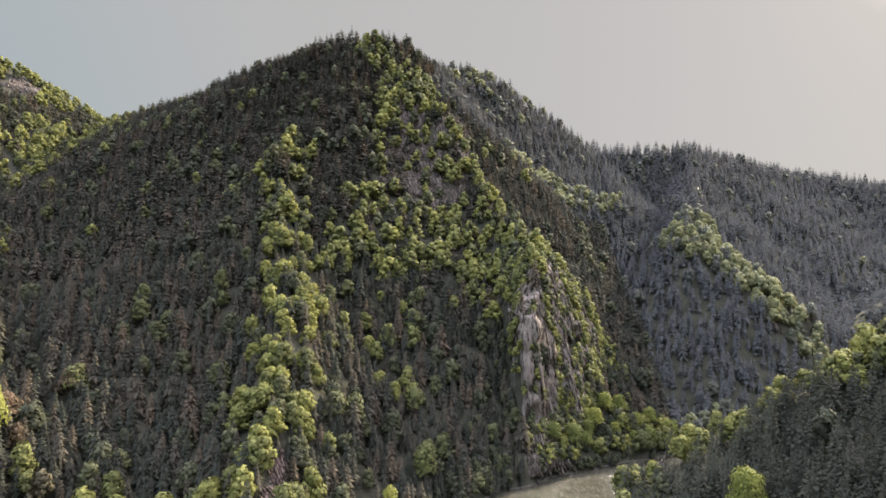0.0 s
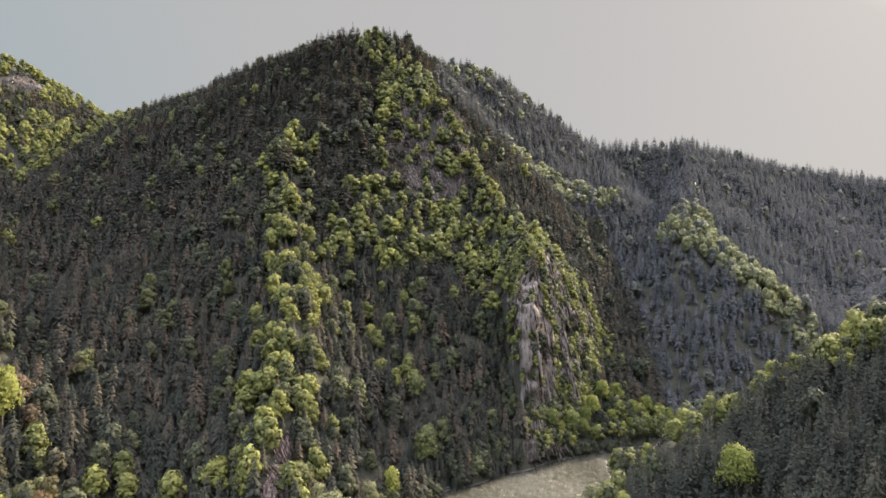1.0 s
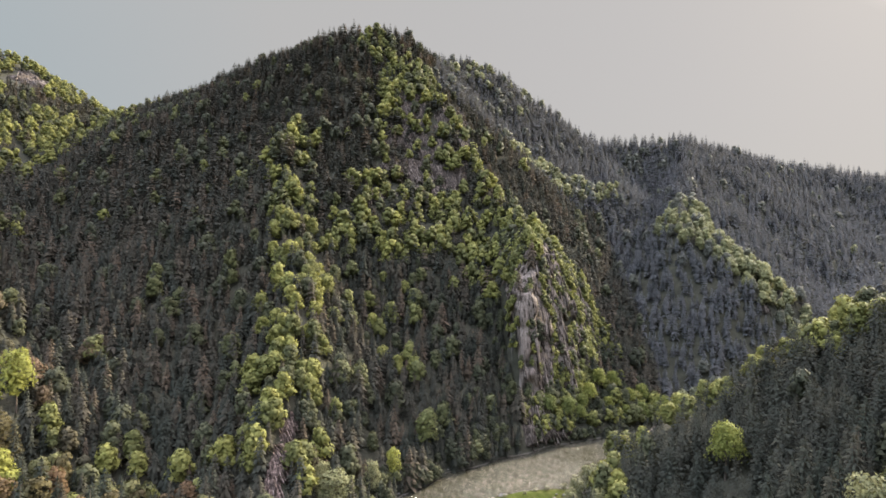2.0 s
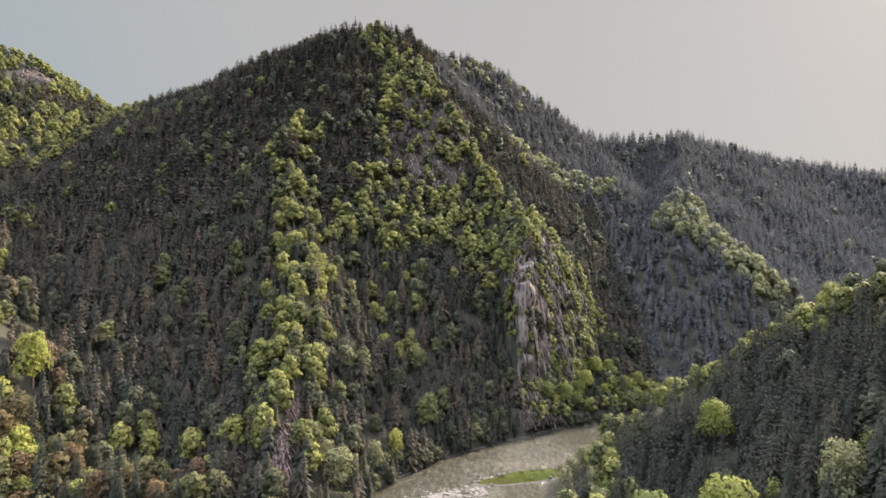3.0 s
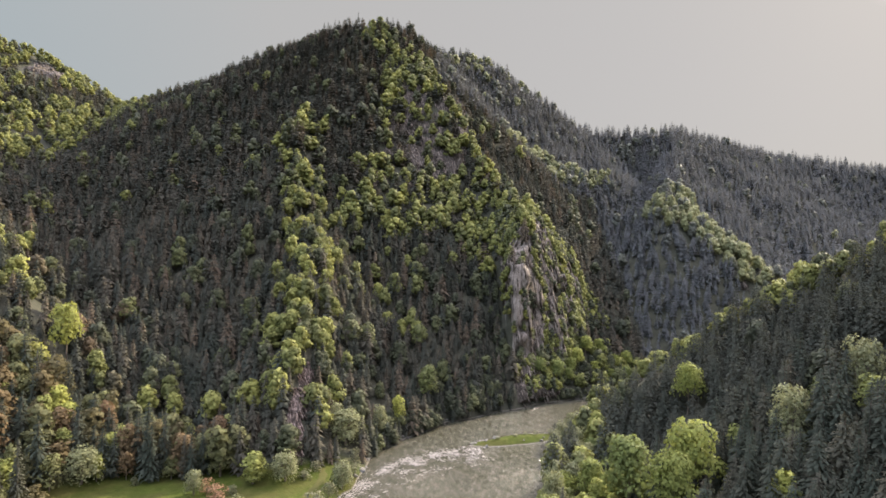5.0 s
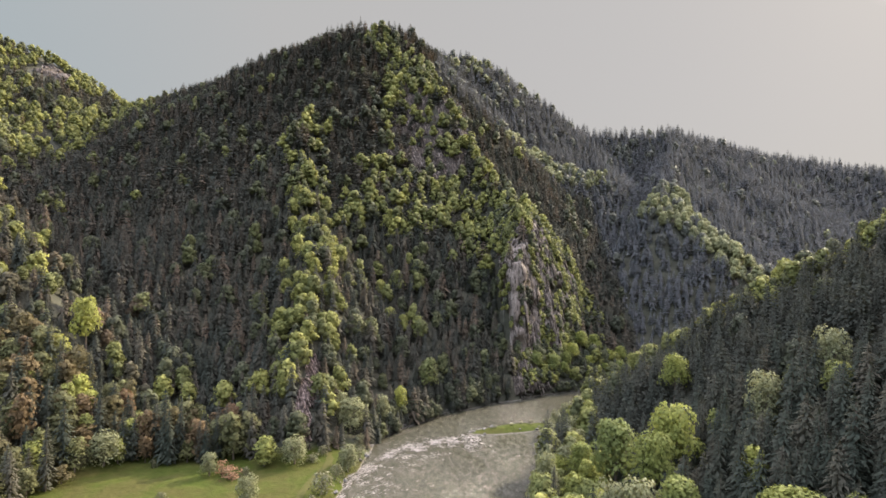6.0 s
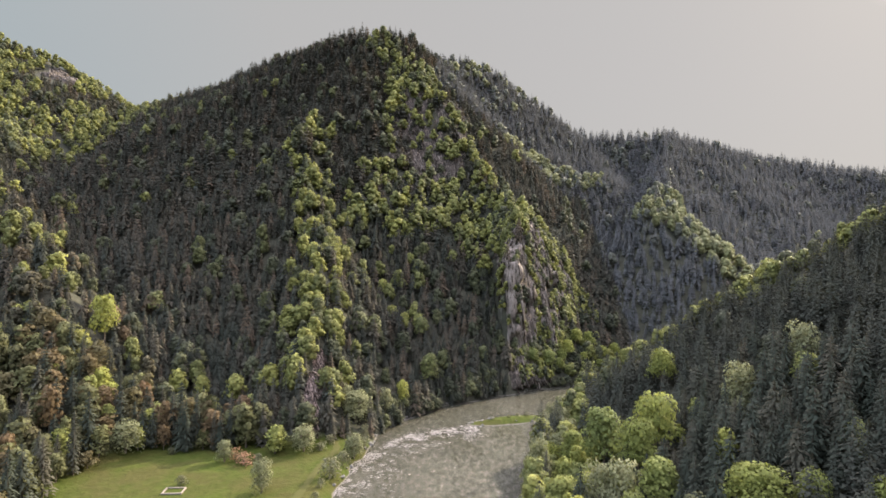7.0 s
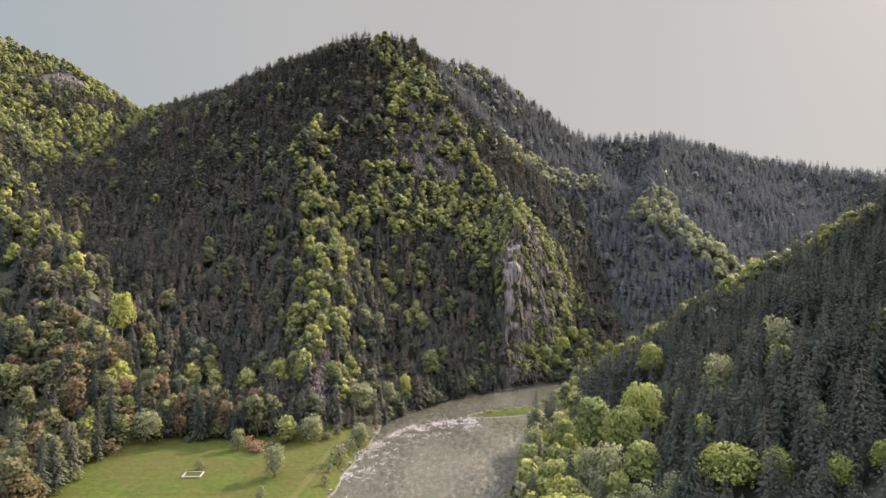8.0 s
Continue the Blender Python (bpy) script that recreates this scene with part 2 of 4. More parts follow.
def plain(name, stops, scale, bump, rough, stretch=(1, 1, 1), detail=6):
    """A rough natural surface: mottled by a two-scale noise, with fine relief."""
    m, n, l = material(name)
    out, b = n.new("ShaderNodeOutputMaterial"), n.new("ShaderNodeBsdfPrincipled")
    geo, mp, noi, bm_ = n.new("ShaderNodeNewGeometry"), n.new("ShaderNodeMapping"), n.new("ShaderNodeTexNoise"), n.new("ShaderNodeBump")
    mp.inputs["Scale"].default_value = stretch
    l.new(geo.outputs["Position"], mp.inputs[0]), l.new(mp.outputs[0], noi.inputs["Vector"])
    noi.inputs["Scale"].default_value, noi.inputs["Detail"].default_value, noi.inputs["Roughness"].default_value = scale, detail, 0.65
    r = ramp(n, stops)
    l.new(noi.outputs[0], r.inputs[0]), l.new(r.outputs[0], b.inputs["Base Color"])
    bm_.inputs["Distance"].default_value, bm_.inputs["Strength"].default_value = bump, 1.0
    l.new(noi.outputs[0], bm_.inputs["Height"]), l.new(bm_.outputs[0], b.inputs["Normal"])
    b.inputs["Roughness"].default_value, b.inputs["Specular IOR Level"].default_value = rough, 0.12
    l.new(b.outputs[0], out.inputs[0])
    return m


def rock_material(name, stops):
    """Pale limestone: each piece its own grey, dark weather streaks down the face, lichen."""
    m, n, l = material(name)
    out, b = n.new("ShaderNodeOutputMaterial"), n.new("ShaderNodeBsdfPrincipled")
    geo, mp, noi, fine, bm_ = n.new("ShaderNodeNewGeometry"), n.new("ShaderNodeMapping"), n.new("ShaderNodeTexNoise"), n.new("ShaderNodeTexNoise"), n.new("ShaderNodeBump")
    mp.inputs["Scale"].default_value = (1, 1, 0.12)
    l.new(geo.outputs["Position"], mp.inputs[0]), l.new(mp.outputs[0], noi.inputs["Vector"]), l.new(geo.outputs["Position"], fine.inputs["Vector"])
    noi.inputs["Scale"].default_value, noi.inputs["Detail"].default_value, noi.inputs["Roughness"].default_value = 0.85, 8, 0.8
    fine.inputs["Scale"].default_value, fine.inputs["Detail"].default_value = 1.8, 5
    isl, tot = n.new("ShaderNodeMath"), n.new("ShaderNodeMath")
    isl.operation = "MULTIPLY_ADD"
    isl.inputs[1].default_value, isl.inputs[2].default_value = 0.18, -0.12
    l.new(geo.outputs["Random Per Island"], isl.inputs[0]), l.new(isl.outputs[0], tot.inputs[0]), l.new(noi.outputs[0], tot.inputs[1])
    r = ramp(n, stops)
    l.new(tot.outputs[0], r.inputs[0]), l.new(r.outputs[0], b.inputs["Base Color"])
    bm_.inputs["Distance"].default_value = 0.5
    l.new(fine.outputs[0], bm_.inputs["Height"]), l.new(bm_.outputs[0], b.inputs["Normal"])
    b.inputs["Roughness"].default_value, b.inputs["Specular IOR Level"].default_value = 0.92, 0.2
    l.new(b.outputs[0], out.inputs[0])
    return m


ROCK = rock_material("limestone", [(0.41, (0.038, 0.03, 0.023)), (0.46, (0.11, 0.089, 0.07)), (0.53, (0.175, 0.143, 0.115)), (0.65, (0.27, 0.225, 0.185))])
RED_ROCK = rock_material("reddish_rock", [(0.40, (0.05, 0.037, 0.03)), (0.47, (0.13, 0.095, 0.075)), (0.53, (0.23, 0.17, 0.14)), (0.62, (0.36, 0.28, 0.24))])
BARK = plain("bark", [(0.3, (0.07, 0.055, 0.04)), (0.7, (0.16, 0.13, 0.1))], 3.0, 0.05, 0.9, (1, 1, 0.2))


def earth_material():
    """Forest floor, meadow grass on the flat and bare rock on the steep, by the lie of the surface."""
    m, n, l = material("earth")
    out, b = n.new("ShaderNodeOutputMaterial"), n.new("ShaderNodeBsdfPrincipled")
    geo = n.new("ShaderNodeNewGeometry")

    def noise_of(scale, detail, stretch=None):
        t = n.new("ShaderNodeTexNoise")
        t.inputs["Scale"].default_value, t.inputs["Detail"].default_value, t.inputs["Roughness"].default_value = scale, detail, 0.65
        if stretch:
            mp = n.new("ShaderNodeMapping")
            mp.inputs["Scale"].default_value = stretch
            l.new(geo.outputs["Position"], mp.inputs[0]), l.new(mp.outputs[0], t.inputs["Vector"])
        else:
            l.new(geo.outputs["Position"], t.inputs["Vector"])
        return t

    floor_n, grass_n, rock_n, patch = noise_of(0.25, 6), noise_of(0.5, 8), noise_of(0.7, 8, (1, 1, 0.12)), noise_of(0.06, 4)
    floor_c = ramp(n, [(0.35, (0.032, 0.032, 0.022)), (0.5, (0.045, 0.044, 0.03)), (0.7, (0.062, 0.058, 0.038))])
    grass_c = ramp(n, [(0.3, (0.026, 0.036, 0.005)), (0.5, (0.036, 0.046, 0.007)), (0.7, (0.052, 0.057, 0.012))])
    rock_c = ramp(n, [(0.3, (0.10, 0.09, 0.075)), (0.5, (0.24, 0.22, 0.19)), (0.7, (0.32, 0.29, 0.25))])
    for t, c in ((floor_n, floor_c), (grass_n, grass_c), (rock_n, rock_c)):
        l.new(t.outputs[0], c.inputs[0])
    sep, pos = n.new("ShaderNodeSeparateXYZ"), n.new("ShaderNodeSeparateXYZ")
    l.new(geo.outputs["Normal"], sep.inputs[0]), l.new(geo.outputs["Position"], pos.inputs[0])

    def band(socket, lo, hi, a=0.0, z=1.0):
        r = n.new("ShaderNodeMapRange")
        r.inputs[1].default_value, r.inputs[2].default_value, r.inputs[3].default_value, r.inputs[4].default_value = lo, hi, a, z
        l.new(socket, r.inputs[0])
        return r.outputs[0]

    def blend(fac, a, c):
        mx = n.new("ShaderNodeMix")
        mx.data_type = "RGBA"
        l.new(fac, mx.inputs[0]), l.new(a, mx.inputs[6]), l.new(c, mx.inputs[7])
        return mx.outputs[2]

    low = band(pos.outputs[2], 4.5, 6.5, 1, 0)

    def times(a, c, how="MULTIPLY"):
        t = n.new("ShaderNodeMath")
        t.operation = how
        l.new(a, t.inputs[0]), l.new(c, t.inputs[1])
        return t.outputs[0]

    away = n.new("ShaderNodeVectorMath")
    away.operation = "DISTANCE"
    away.inputs[1].default_value = (29, 179, 1)
    l.new(geo.outputs["Position"], away.inputs[0])
    meadow_part = times(band(pos.outputs[0], -14, -22, 0, 1), band(pos.outputs[1], 152, 144, 0, 1))
    low = times(low, times(meadow_part, band(away.outputs["Value"], 32, 26, 0, 1), "MAXIMUM"))
    dry = ramp(n, [(0.35, (0.038, 0.037, 0.009)), (0.65, (0.05, 0.046, 0.013))])
    l.new(grass_n.outputs[0], dry.inputs[0])
    turf = blend(band(patch.outputs[0], 0.42, 0.62), grass_c.outputs[0], dry.outputs[0])
    col = blend(low, floor_c.outputs[0], turf)
    gravel = ramp(n, [(0.35, (0.06, 0.054, 0.042)), (0.6, (0.13, 0.115, 0.095))])
    gn = noise_of(1.6, 5)
    l.new(gn.outputs[0], gravel.inputs[0])
    col = blend(band(pos.outputs[2], 0.15, 0.4, 1, 0), col, gravel.outputs[0])
    col = blend(band(sep.outputs[2], 0.12, 0.2, 1, 0), col, rock_c.outputs[0])
    l.new(col, b.inputs["Base Color"])
    b.inputs["Roughness"].default_value = 0.95
    b.inputs["Specular IOR Level"].default_value = 0.08
    bm_ = n.new("ShaderNodeBump")
    bm_.inputs["Distance"].default_value = 0.5
    l.new(grass_n.outputs[0], bm_.inputs["Height"]), l.new(bm_.outputs[0], b.inputs["Normal"])
    l.new(b.outputs[0], out.inputs[0])
    return m


EARTH = earth_material()


def water_material():
    """River water: dark olive with paler mottling, calm reaches and rippled ones, ripples drawn out along the flow."""
    m, n, l = material("river_water")
    out, b = n.new("ShaderNodeOutputMaterial"), n.new("ShaderNodeBsdfPrincipled")
    geo, mp = n.new("ShaderNodeNewGeometry"), n.new("ShaderNodeMapping")
    mp.inputs["Rotation"].default_value, mp.inputs["Scale"].default_value = (0, 0, 0.35), (1.0, 0.45, 1.0)
    l.new(geo.outputs["Position"], mp.inputs[0])

    def noise_of(scale, detail, rough):
        t = n.new("ShaderNodeTexNoise")
        t.inputs["Scale"].default_value, t.inputs["Detail"].default_value, t.inputs["Roughness"].default_value = scale, detail, rough
        l.new(mp.outputs[0], t.inputs["Vector"])
        return t.outputs[0]

    reach, ripple, mottle = noise_of(0.07, 3, 0.5), noise_of(1.5, 6, 0.72), noise_of(0.6, 7, 0.75)
    calm = n.new("ShaderNodeMapRange")
    calm.inputs[1].default_value, calm.inputs[2].default_value, calm.inputs[3].default_value, calm.inputs[4].default_value = 0.38, 0.62, 0.35, 1.0
    l.new(reach, calm.inputs[0])
    r = ramp(n, [(0.32, (0.024, 0.024, 0.014)), (0.48, (0.042, 0.04, 0.026)), (0.58, (0.062, 0.057, 0.042)), (0.7, (0.092, 0.085, 0.066))])
    l.new(mottle, r.inputs[0]), l.new(r.outputs[0], b.inputs["Base Color"])
    bump = n.new("ShaderNodeBump")
    bump.inputs["Distance"].default_value = 0.75
    l.new(calm.outputs[0], bump.inputs["Strength"]), l.new(ripple, bump.inputs["Height"]), l.new(bump.outputs[0], b.inputs["Normal"])
    b.inputs["Roughness"].default_value, b.inputs["IOR"].default_value, b.inputs["Specular IOR Level"].default_value = 0.14, 1.33, 0.4
    l.new(b.outputs[0], out.inputs[0])
    return m


WATER = water_material()


# ---- ground and river ----
def spread(core_a, core_b, step, far_a, far_b):
    """Grid lines: even in the core, wider and wider out to the horizon."""
    lines, s = [core_a], step
    while lines[0] > far_a:
        s *= 1.13
        lines.insert(0, lines[0] - s)
    mid = list(np.arange(core_a + step, core_b, step))
    tail, s = [core_b], step
    while tail[-1] < far_b:
        s *= 1.13
        tail.append(tail[-1] + s)
    return np.array(lines + mid + tail)


gx, gy = spread(-250, 260, 3.0, -2600, 2600), spread(40, 470, 3.0, -1800, 3200)
GX, GY = np.meshgrid(gx, gy, indexing="ij")
ground_ob = new("ground", numpy_mesh("ground", np.stack([GX, GY, ground(GX, GY)], -1).reshape(-1, 3), grid_faces(len(gx), len(gy)), True))
ground_ob.data.materials.append(EARTH)
tagged(ground_ob, "steep wooded valley ground with meadow, gravel and bare rock", "ground", kind="structure")

wx_, wy_ = np.arange(-130, 420, 6.0), np.arange(-420, 420, 6.0)
WX, WY = np.meshgrid(wx_, wy_, indexing="ij")
water = new("water", numpy_mesh("water", np.stack([WX, WY, 0.08 * fbm(WX / 5, WY / 5)], -1).reshape(-1, 3), grid_faces(len(wx_), len(wy_)), True))
water.data.materials.append(WATER)
tagged(water, "shallow brown-green mountain river with rippled glinting water", "river", kind="structure")


# ---- bare rock ----
def rock_face(name, x0, x1, y0, y1, step, least, grain, proud, seed, text, mask=None, slabs=400, big=1.0, rock=None):
    """Bedded rock standing out of the steepest ground: upright ribs and clefts, with ledges."""
    xs, ys = np.arange(x0, x1, step), np.arange(y0, y1, step)
    X, Y = np.meshgrid(xs, ys, indexing="ij")
    Z = ground(X, Y)
    sx, sy = (ground(X + 1.5, Y) - ground(X - 1.5, Y)) / 3, (ground(X, Y + 1.5) - ground(X, Y - 1.5)) / 3
    steep = np.hypot(sx, sy)
    k = np.sqrt(1 + steep**2)
    u = X * grain[0] + Y * grain[1]
    lean = u + 2.5 * fbm(Z / 16, u / 20 + seed) + 0.06 * Z
    # upright slabs and broken blocks of several sizes, each at its own depth
    slab = TABLE[np.floor(lean * 0.21 + seed).astype(int) & 255, np.floor(Z * 0.03 + 0.7 * vnoise(lean * 0.2, Z * 0.0 + seed) + seed).astype(int) & 255]
    block = TABLE[np.floor(lean * 0.55 + 40).astype(int) & 255, np.floor(Z * 0.11 + 2 * TABLE[np.floor(lean * 0.55).astype(int) & 255, 3]).astype(int) & 255]
    streak = 1 - np.abs(2 * vnoise(lean * 1.1 + seed, Z * 0.03 + 0.3 * lean) - 1)
    cover = ease(least, least + 0.45, steep + 1.6 * fbm(X / 11 + seed, Y / 11 + Z / 16, 3))
    if mask is not None:
        cover = cover * mask(X, Y, Z)
    out = -1.2 + cover * (1.0 + proud * (0.6 * slab + 0.4 * block + 0.8 * streak**2))
    P = np.stack([X - sx / k * out, Y - sy / k * out, Z + out / k * 0.6], -1).reshape(-1, 3)
    F = grid_faces(len(xs), len(ys))
    F = F[(cover.ravel()[F].max(1) > 0.02)]
    used = np.unique(F)
    index = np.zeros(len(P), int)
    index[used] = np.arange(len(used))
    # broken slabs and flakes that stand on the face, along its line of fall
    rk = np.random.RandomState(int(seed))
    spots = np.where(cover.ravel() > 0.45)[0]
    spots = rk.choice(spots, min(slabs, len(spots)), replace=False)
    wide_x, wide_y = X.ravel()[spots], Y.ravel()[spots]
    g = np.stack([ground(wide_x + 5, wide_y) - ground(wide_x - 5, wide_y), ground(wide_x, wide_y + 5) - ground(wide_x, wide_y - 5)], 1) / 10
    st = np.linalg.norm(g, axis=1, keepdims=True) + 1e-6
    down = np.column_stack([-g / st, -st]) / np.sqrt(1 + st**2)
    face = np.column_stack([-g, np.ones(len(g))]) / np.sqrt(1 + st**2)
    down = down + rk.normal(0, 0.035, down.shape)
    side = np.cross(down, face)
    length, width, thick = rk.uniform(2.0, 7.0, len(g)) * big, rk.uniform(0.18, 0.5, len(g)) * big, rk.uniform(0.5, 1.1, len(g)) * big
    centre = P[spots] + face * rk.uniform(-0.5, 0.05, (len(g), 1))
    corners = []
    for end, taper in ((-0.5, 0.8), (0.5, 1.0)):
        for a_, b_ in ((-1, -1), (1, -1), (1, 1), (-1, 1)):
            jit = rk.uniform(0.55, 1.25, (len(g), 3))
            corners.append(centre + down * (end * length * jit[:, 0])[:, None] + side * (a_ * width * 0.5 * taper * jit[:, 1])[:, None] + face * (b_ * thick * 0.5 * jit[:, 2])[:, None])
    sv = np.stack(corners, 1).reshape(-1, 3)
    box = np.array([(0, 1, 2, 3), (4, 7, 6, 5), (0, 4, 5, 1), (1, 5, 6, 2), (2, 6, 7, 3), (3, 7, 4, 0)])
    sf = (box[None] + (np.arange(len(g)) * 8)[:, None, None]).reshape(-1, 4) + len(used)
    me = numpy_mesh(name, np.concatenate([P[used], sv]), np.concatenate([index[F], sf]))
    me.materials.append(rock or ROCK)
    return tagged(new(name, me), text, "cliff", kind="structure")


rock_face("cliff_1", 14, 92, 200, 300, 0.45, 1.9, (0.8, 0.6), 3.2, 3.0, "tall pale limestone cliff with upright clefts above the river", lambda X, Y, Z: ease(33, 37, X + 0.1 * (Y - 205)) * (Y > 203) * ease(0, 0.25, 0.6 - fbm(X / 7 + 5, Z / 9 + Y / 20, 3) * 2.6 - 0.012 * (X - 34)) * ease(0.5, 4, Z), 2200)
rock_face("cliff_2", -72, 40, 268, 400, 0.7, 0.9, (0.95, 0.3), 1.8, 9.0, "grey limestone crag under the summit, broken by ledges", lambda X, Y, Z: ease(0, 8, 30 - np.abs(X + 18 - (Y - 320) * 0.12)) * (Z > 106) * (Z < 205), 700, 1.1)
rock_face("cliff_3", -66, -30, 138, 190, 0.5, 0.35, (0.9, 0.4), 2.6, 21.0, "reddish bedded rock outcrop at the foot of the wooded rib", lambda X, Y, Z: ease(0, 5, 4.6 - np.abs(X + 47 + 0.1 * (Y - 150) - 8 * fbm(Y / 6, Z / 6, 3))) * ease(0, 9, 33 - Z), 320, 0.8, RED_ROCK)
rock_face("cliff_4", 120, 185, 280, 400, 0.9, 1.9, (0.3, 0.95), 1.2, 31.0, "grey rock wall below the far spur", lambda X, Y, Z: 1.0 * (Z < 80), 60, 1.5)
rock_face("cliff_5", -432, -370, 490, 560, 1.5, 0.3, (0.95, 0.2), 4.0, 41.0, "bare ochre rock patch near the western summit", lambda X, Y, Z: ease(0, 10, 24 - np.hypot(X + 400, (Y - 526) * 1.1)), 60, 1.6)


# ---- trees ----
def quads(centres, ways, normals, lengths, widths, droop=0.0):
    """Leaf-shaped quads: root, side, tip, side."""
    w = np.cross(normals, ways)
    w /= np.linalg.norm(w, axis=1, keepdims=True) + 1e-9
    tip = centres + ways * lengths[:, None]
    tip[:, 2] -= droop * lengths
    mid = centres + ways * (lengths * 0.45)[:, None]
    v = np.stack([centres, mid + w * widths[:, None], tip, mid - w * widths[:, None]], 1).reshape(-1, 3)
    return v, np.arange(len(v)).reshape(-1, 4)


def rounded(v, f, n, share=0.65):
    """A crown whose leaves are shaded as parts of a rounded whole: normals drawn towards n, faces turned outwards."""
    n = n / (np.linalg.norm(n, axis=1, keepdims=True) + 1e-9)
    own = np.cross(v[f[:, 1]] - v[f[:, 0]], v[f[:, 2]] - v[f[:, 0]])
    own /= np.linalg.norm(own, axis=1, keepdims=True) + 1e-12
    turned = (own * n[f].mean(1)).sum(1) < 0
    f = np.where(turned[:, None], f[:, ::-1], f)
    own = np.where(turned[:, None], -own, own)
    mixed = share * n
    for k in range(f.shape[1]):
        mixed[f[:, k]] += (1 - share) * own
    return v, f, mixed / (np.linalg.norm(mixed, axis=1, keepdims=True) + 1e-9)


def spruce_crown(rs, tiers, arms, slim=0.2, twigs=1):
    """A spruce of unit height: close rings of drooping, pointed sprays that overlap like shingles."""
    vs = []
    for k in range(tiers):
        h = 0.06 + 0.91 * ((k + rs.uniform(-0.35, 0.35)) / tiers) ** 0.85 if k else 0.06
        reach = 1.3 * slim * (1.0 - h) ** 0.62 * rs.uniform(0.8, 1.12) * min(1.0, 0.75 + 1.4 * h) + 0.006
        turn, half = rs.uniform(0, 6.28), 1.3 * math.pi / arms / twigs**0.5
        for a in range(arms):
            ang = turn + (a + rs.uniform(-0.35, 0.35)) * 2 * math.pi / arms
            r = reach * rs.uniform(0.6, 1.2)
            up, down = r * rs.uniform(0.1, 0.35) + 0.01, r * rs.uniform(0.15, 0.45) * (1.0 if twigs == 1 else 0.45)
            for q in range(twigs):
                # a bough is one spray far off, and a row of shorter, forking sprays near by
                f0, f1 = (0.5, 1.0) if twigs == 1 else (0.12 + 0.62 * q / (twigs - 1), 0.5 + 0.55 * q / (twigs - 1))
                yaw = 0 if twigs == 1 else rs.uniform(-0.5, 0.5) * math.pi / arms
                for da, f, z in ((-half, f0, h + up * (1 - f0)), (half, f0, h + up * (1 - f0) * 0.7), (rs.uniform(-0.3, 0.3) * half, f1, h + up * (1 - f1) - down * f1)):
                    vs.append((f * r * math.cos(ang + yaw + da / max(f, 0.35) * 0.6), f * r * math.sin(ang + yaw + da / max(f, 0.35) * 0.6), z))
    for ang in (0.3, 1.9):
        vs += [(0.02 * math.cos(ang), 0.02 * math.sin(ang), 0.92), (-0.02 * math.cos(ang), -0.02 * math.sin(ang), 0.92), (0, 0, 1.0)]
    v = np.array(vs, float)
    n = v * (1, 1, 0) / (np.linalg.norm(v[:, :2], axis=1, keepdims=True) + 1e-6) + (0, 0, 0.45)
    return rounded(v, np.arange(len(v)).reshape(-1, 3), n, 0.72)


def clump_crown(rs, lobes, leaves, size, spreadx=0.34, low=0.16):
    """A broadleaf crown of unit tree height, for the slopes: pointed leaf clumps round uneven lobes, each lobe with a closed heart."""
    out, ways = [], []
    octa = np.array([(1, 0, 0), (0, 1, 0), (0, 0, 1), (0, 1, 0), (-1, 0, 0), (0, 0, 1), (-1, 0, 0), (0, -1, 0), (0, 0, 1), (0, -1, 0), (1, 0, 0), (0, 0, 1),
                     (0, 1, 0), (1, 0, 0), (0, 0, -1), (1, 0, 0), (0, -1, 0), (0, 0, -1)], float)
    for k in range(lobes):
        f = k / max(lobes - 1, 1)
        ang, rad = k * 2.4 + rs.uniform(-0.5, 0.5), spreadx * 0.6 * math.sqrt(rs.uniform(0.2, 1)) * (1 - 0.6 * f)
        mid = np.array((rad * math.cos(ang), rad * math.sin(ang), low + 0.16 + (0.62 - low) * f))
        r = spreadx * rs.uniform(0.4, 0.64) * (1 - 0.2 * f)
        d = rs.normal(size=(leaves, 3))
        d /= np.linalg.norm(d, axis=1, keepdims=True)
        d[:, 2] = np.where(d[:, 2] < -0.35, -d[:, 2], d[:, 2])
        c = mid + d * r * rs.uniform(0.68, 1.16, (leaves, 1))
        nn = d + rs.normal(scale=0.3, size=(leaves, 3))
        nn /= np.linalg.norm(nn, axis=1, keepdims=True)
        w = np.cross(nn, rs.normal(size=nn.shape))
        w /= np.linalg.norm(w, axis=1, keepdims=True)
        u = np.cross(nn, w)
        ln = (size * rs.uniform(0.7, 1.35, leaves))[:, None]
        out.append(np.stack([c + w * ln * 0.62, c - w * ln * 0.4 + u * ln * 0.5, c - w * ln * 0.36 - u * ln * 0.52], 1).reshape(-1, 3))
        out.append(mid + octa * r * 0.72)
        ways += [out[-2] - mid, out[-1] - mid]
    v = np.concatenate(out)
    n = np.concatenate([w / (np.linalg.norm(w, axis=1, keepdims=True) + 1e-9) for w in ways]) + 0.5 * (v - (0, 0, 0.5)) / spreadx
    return rounded(v, np.arange(len(v)).reshape(-1, 3), n)


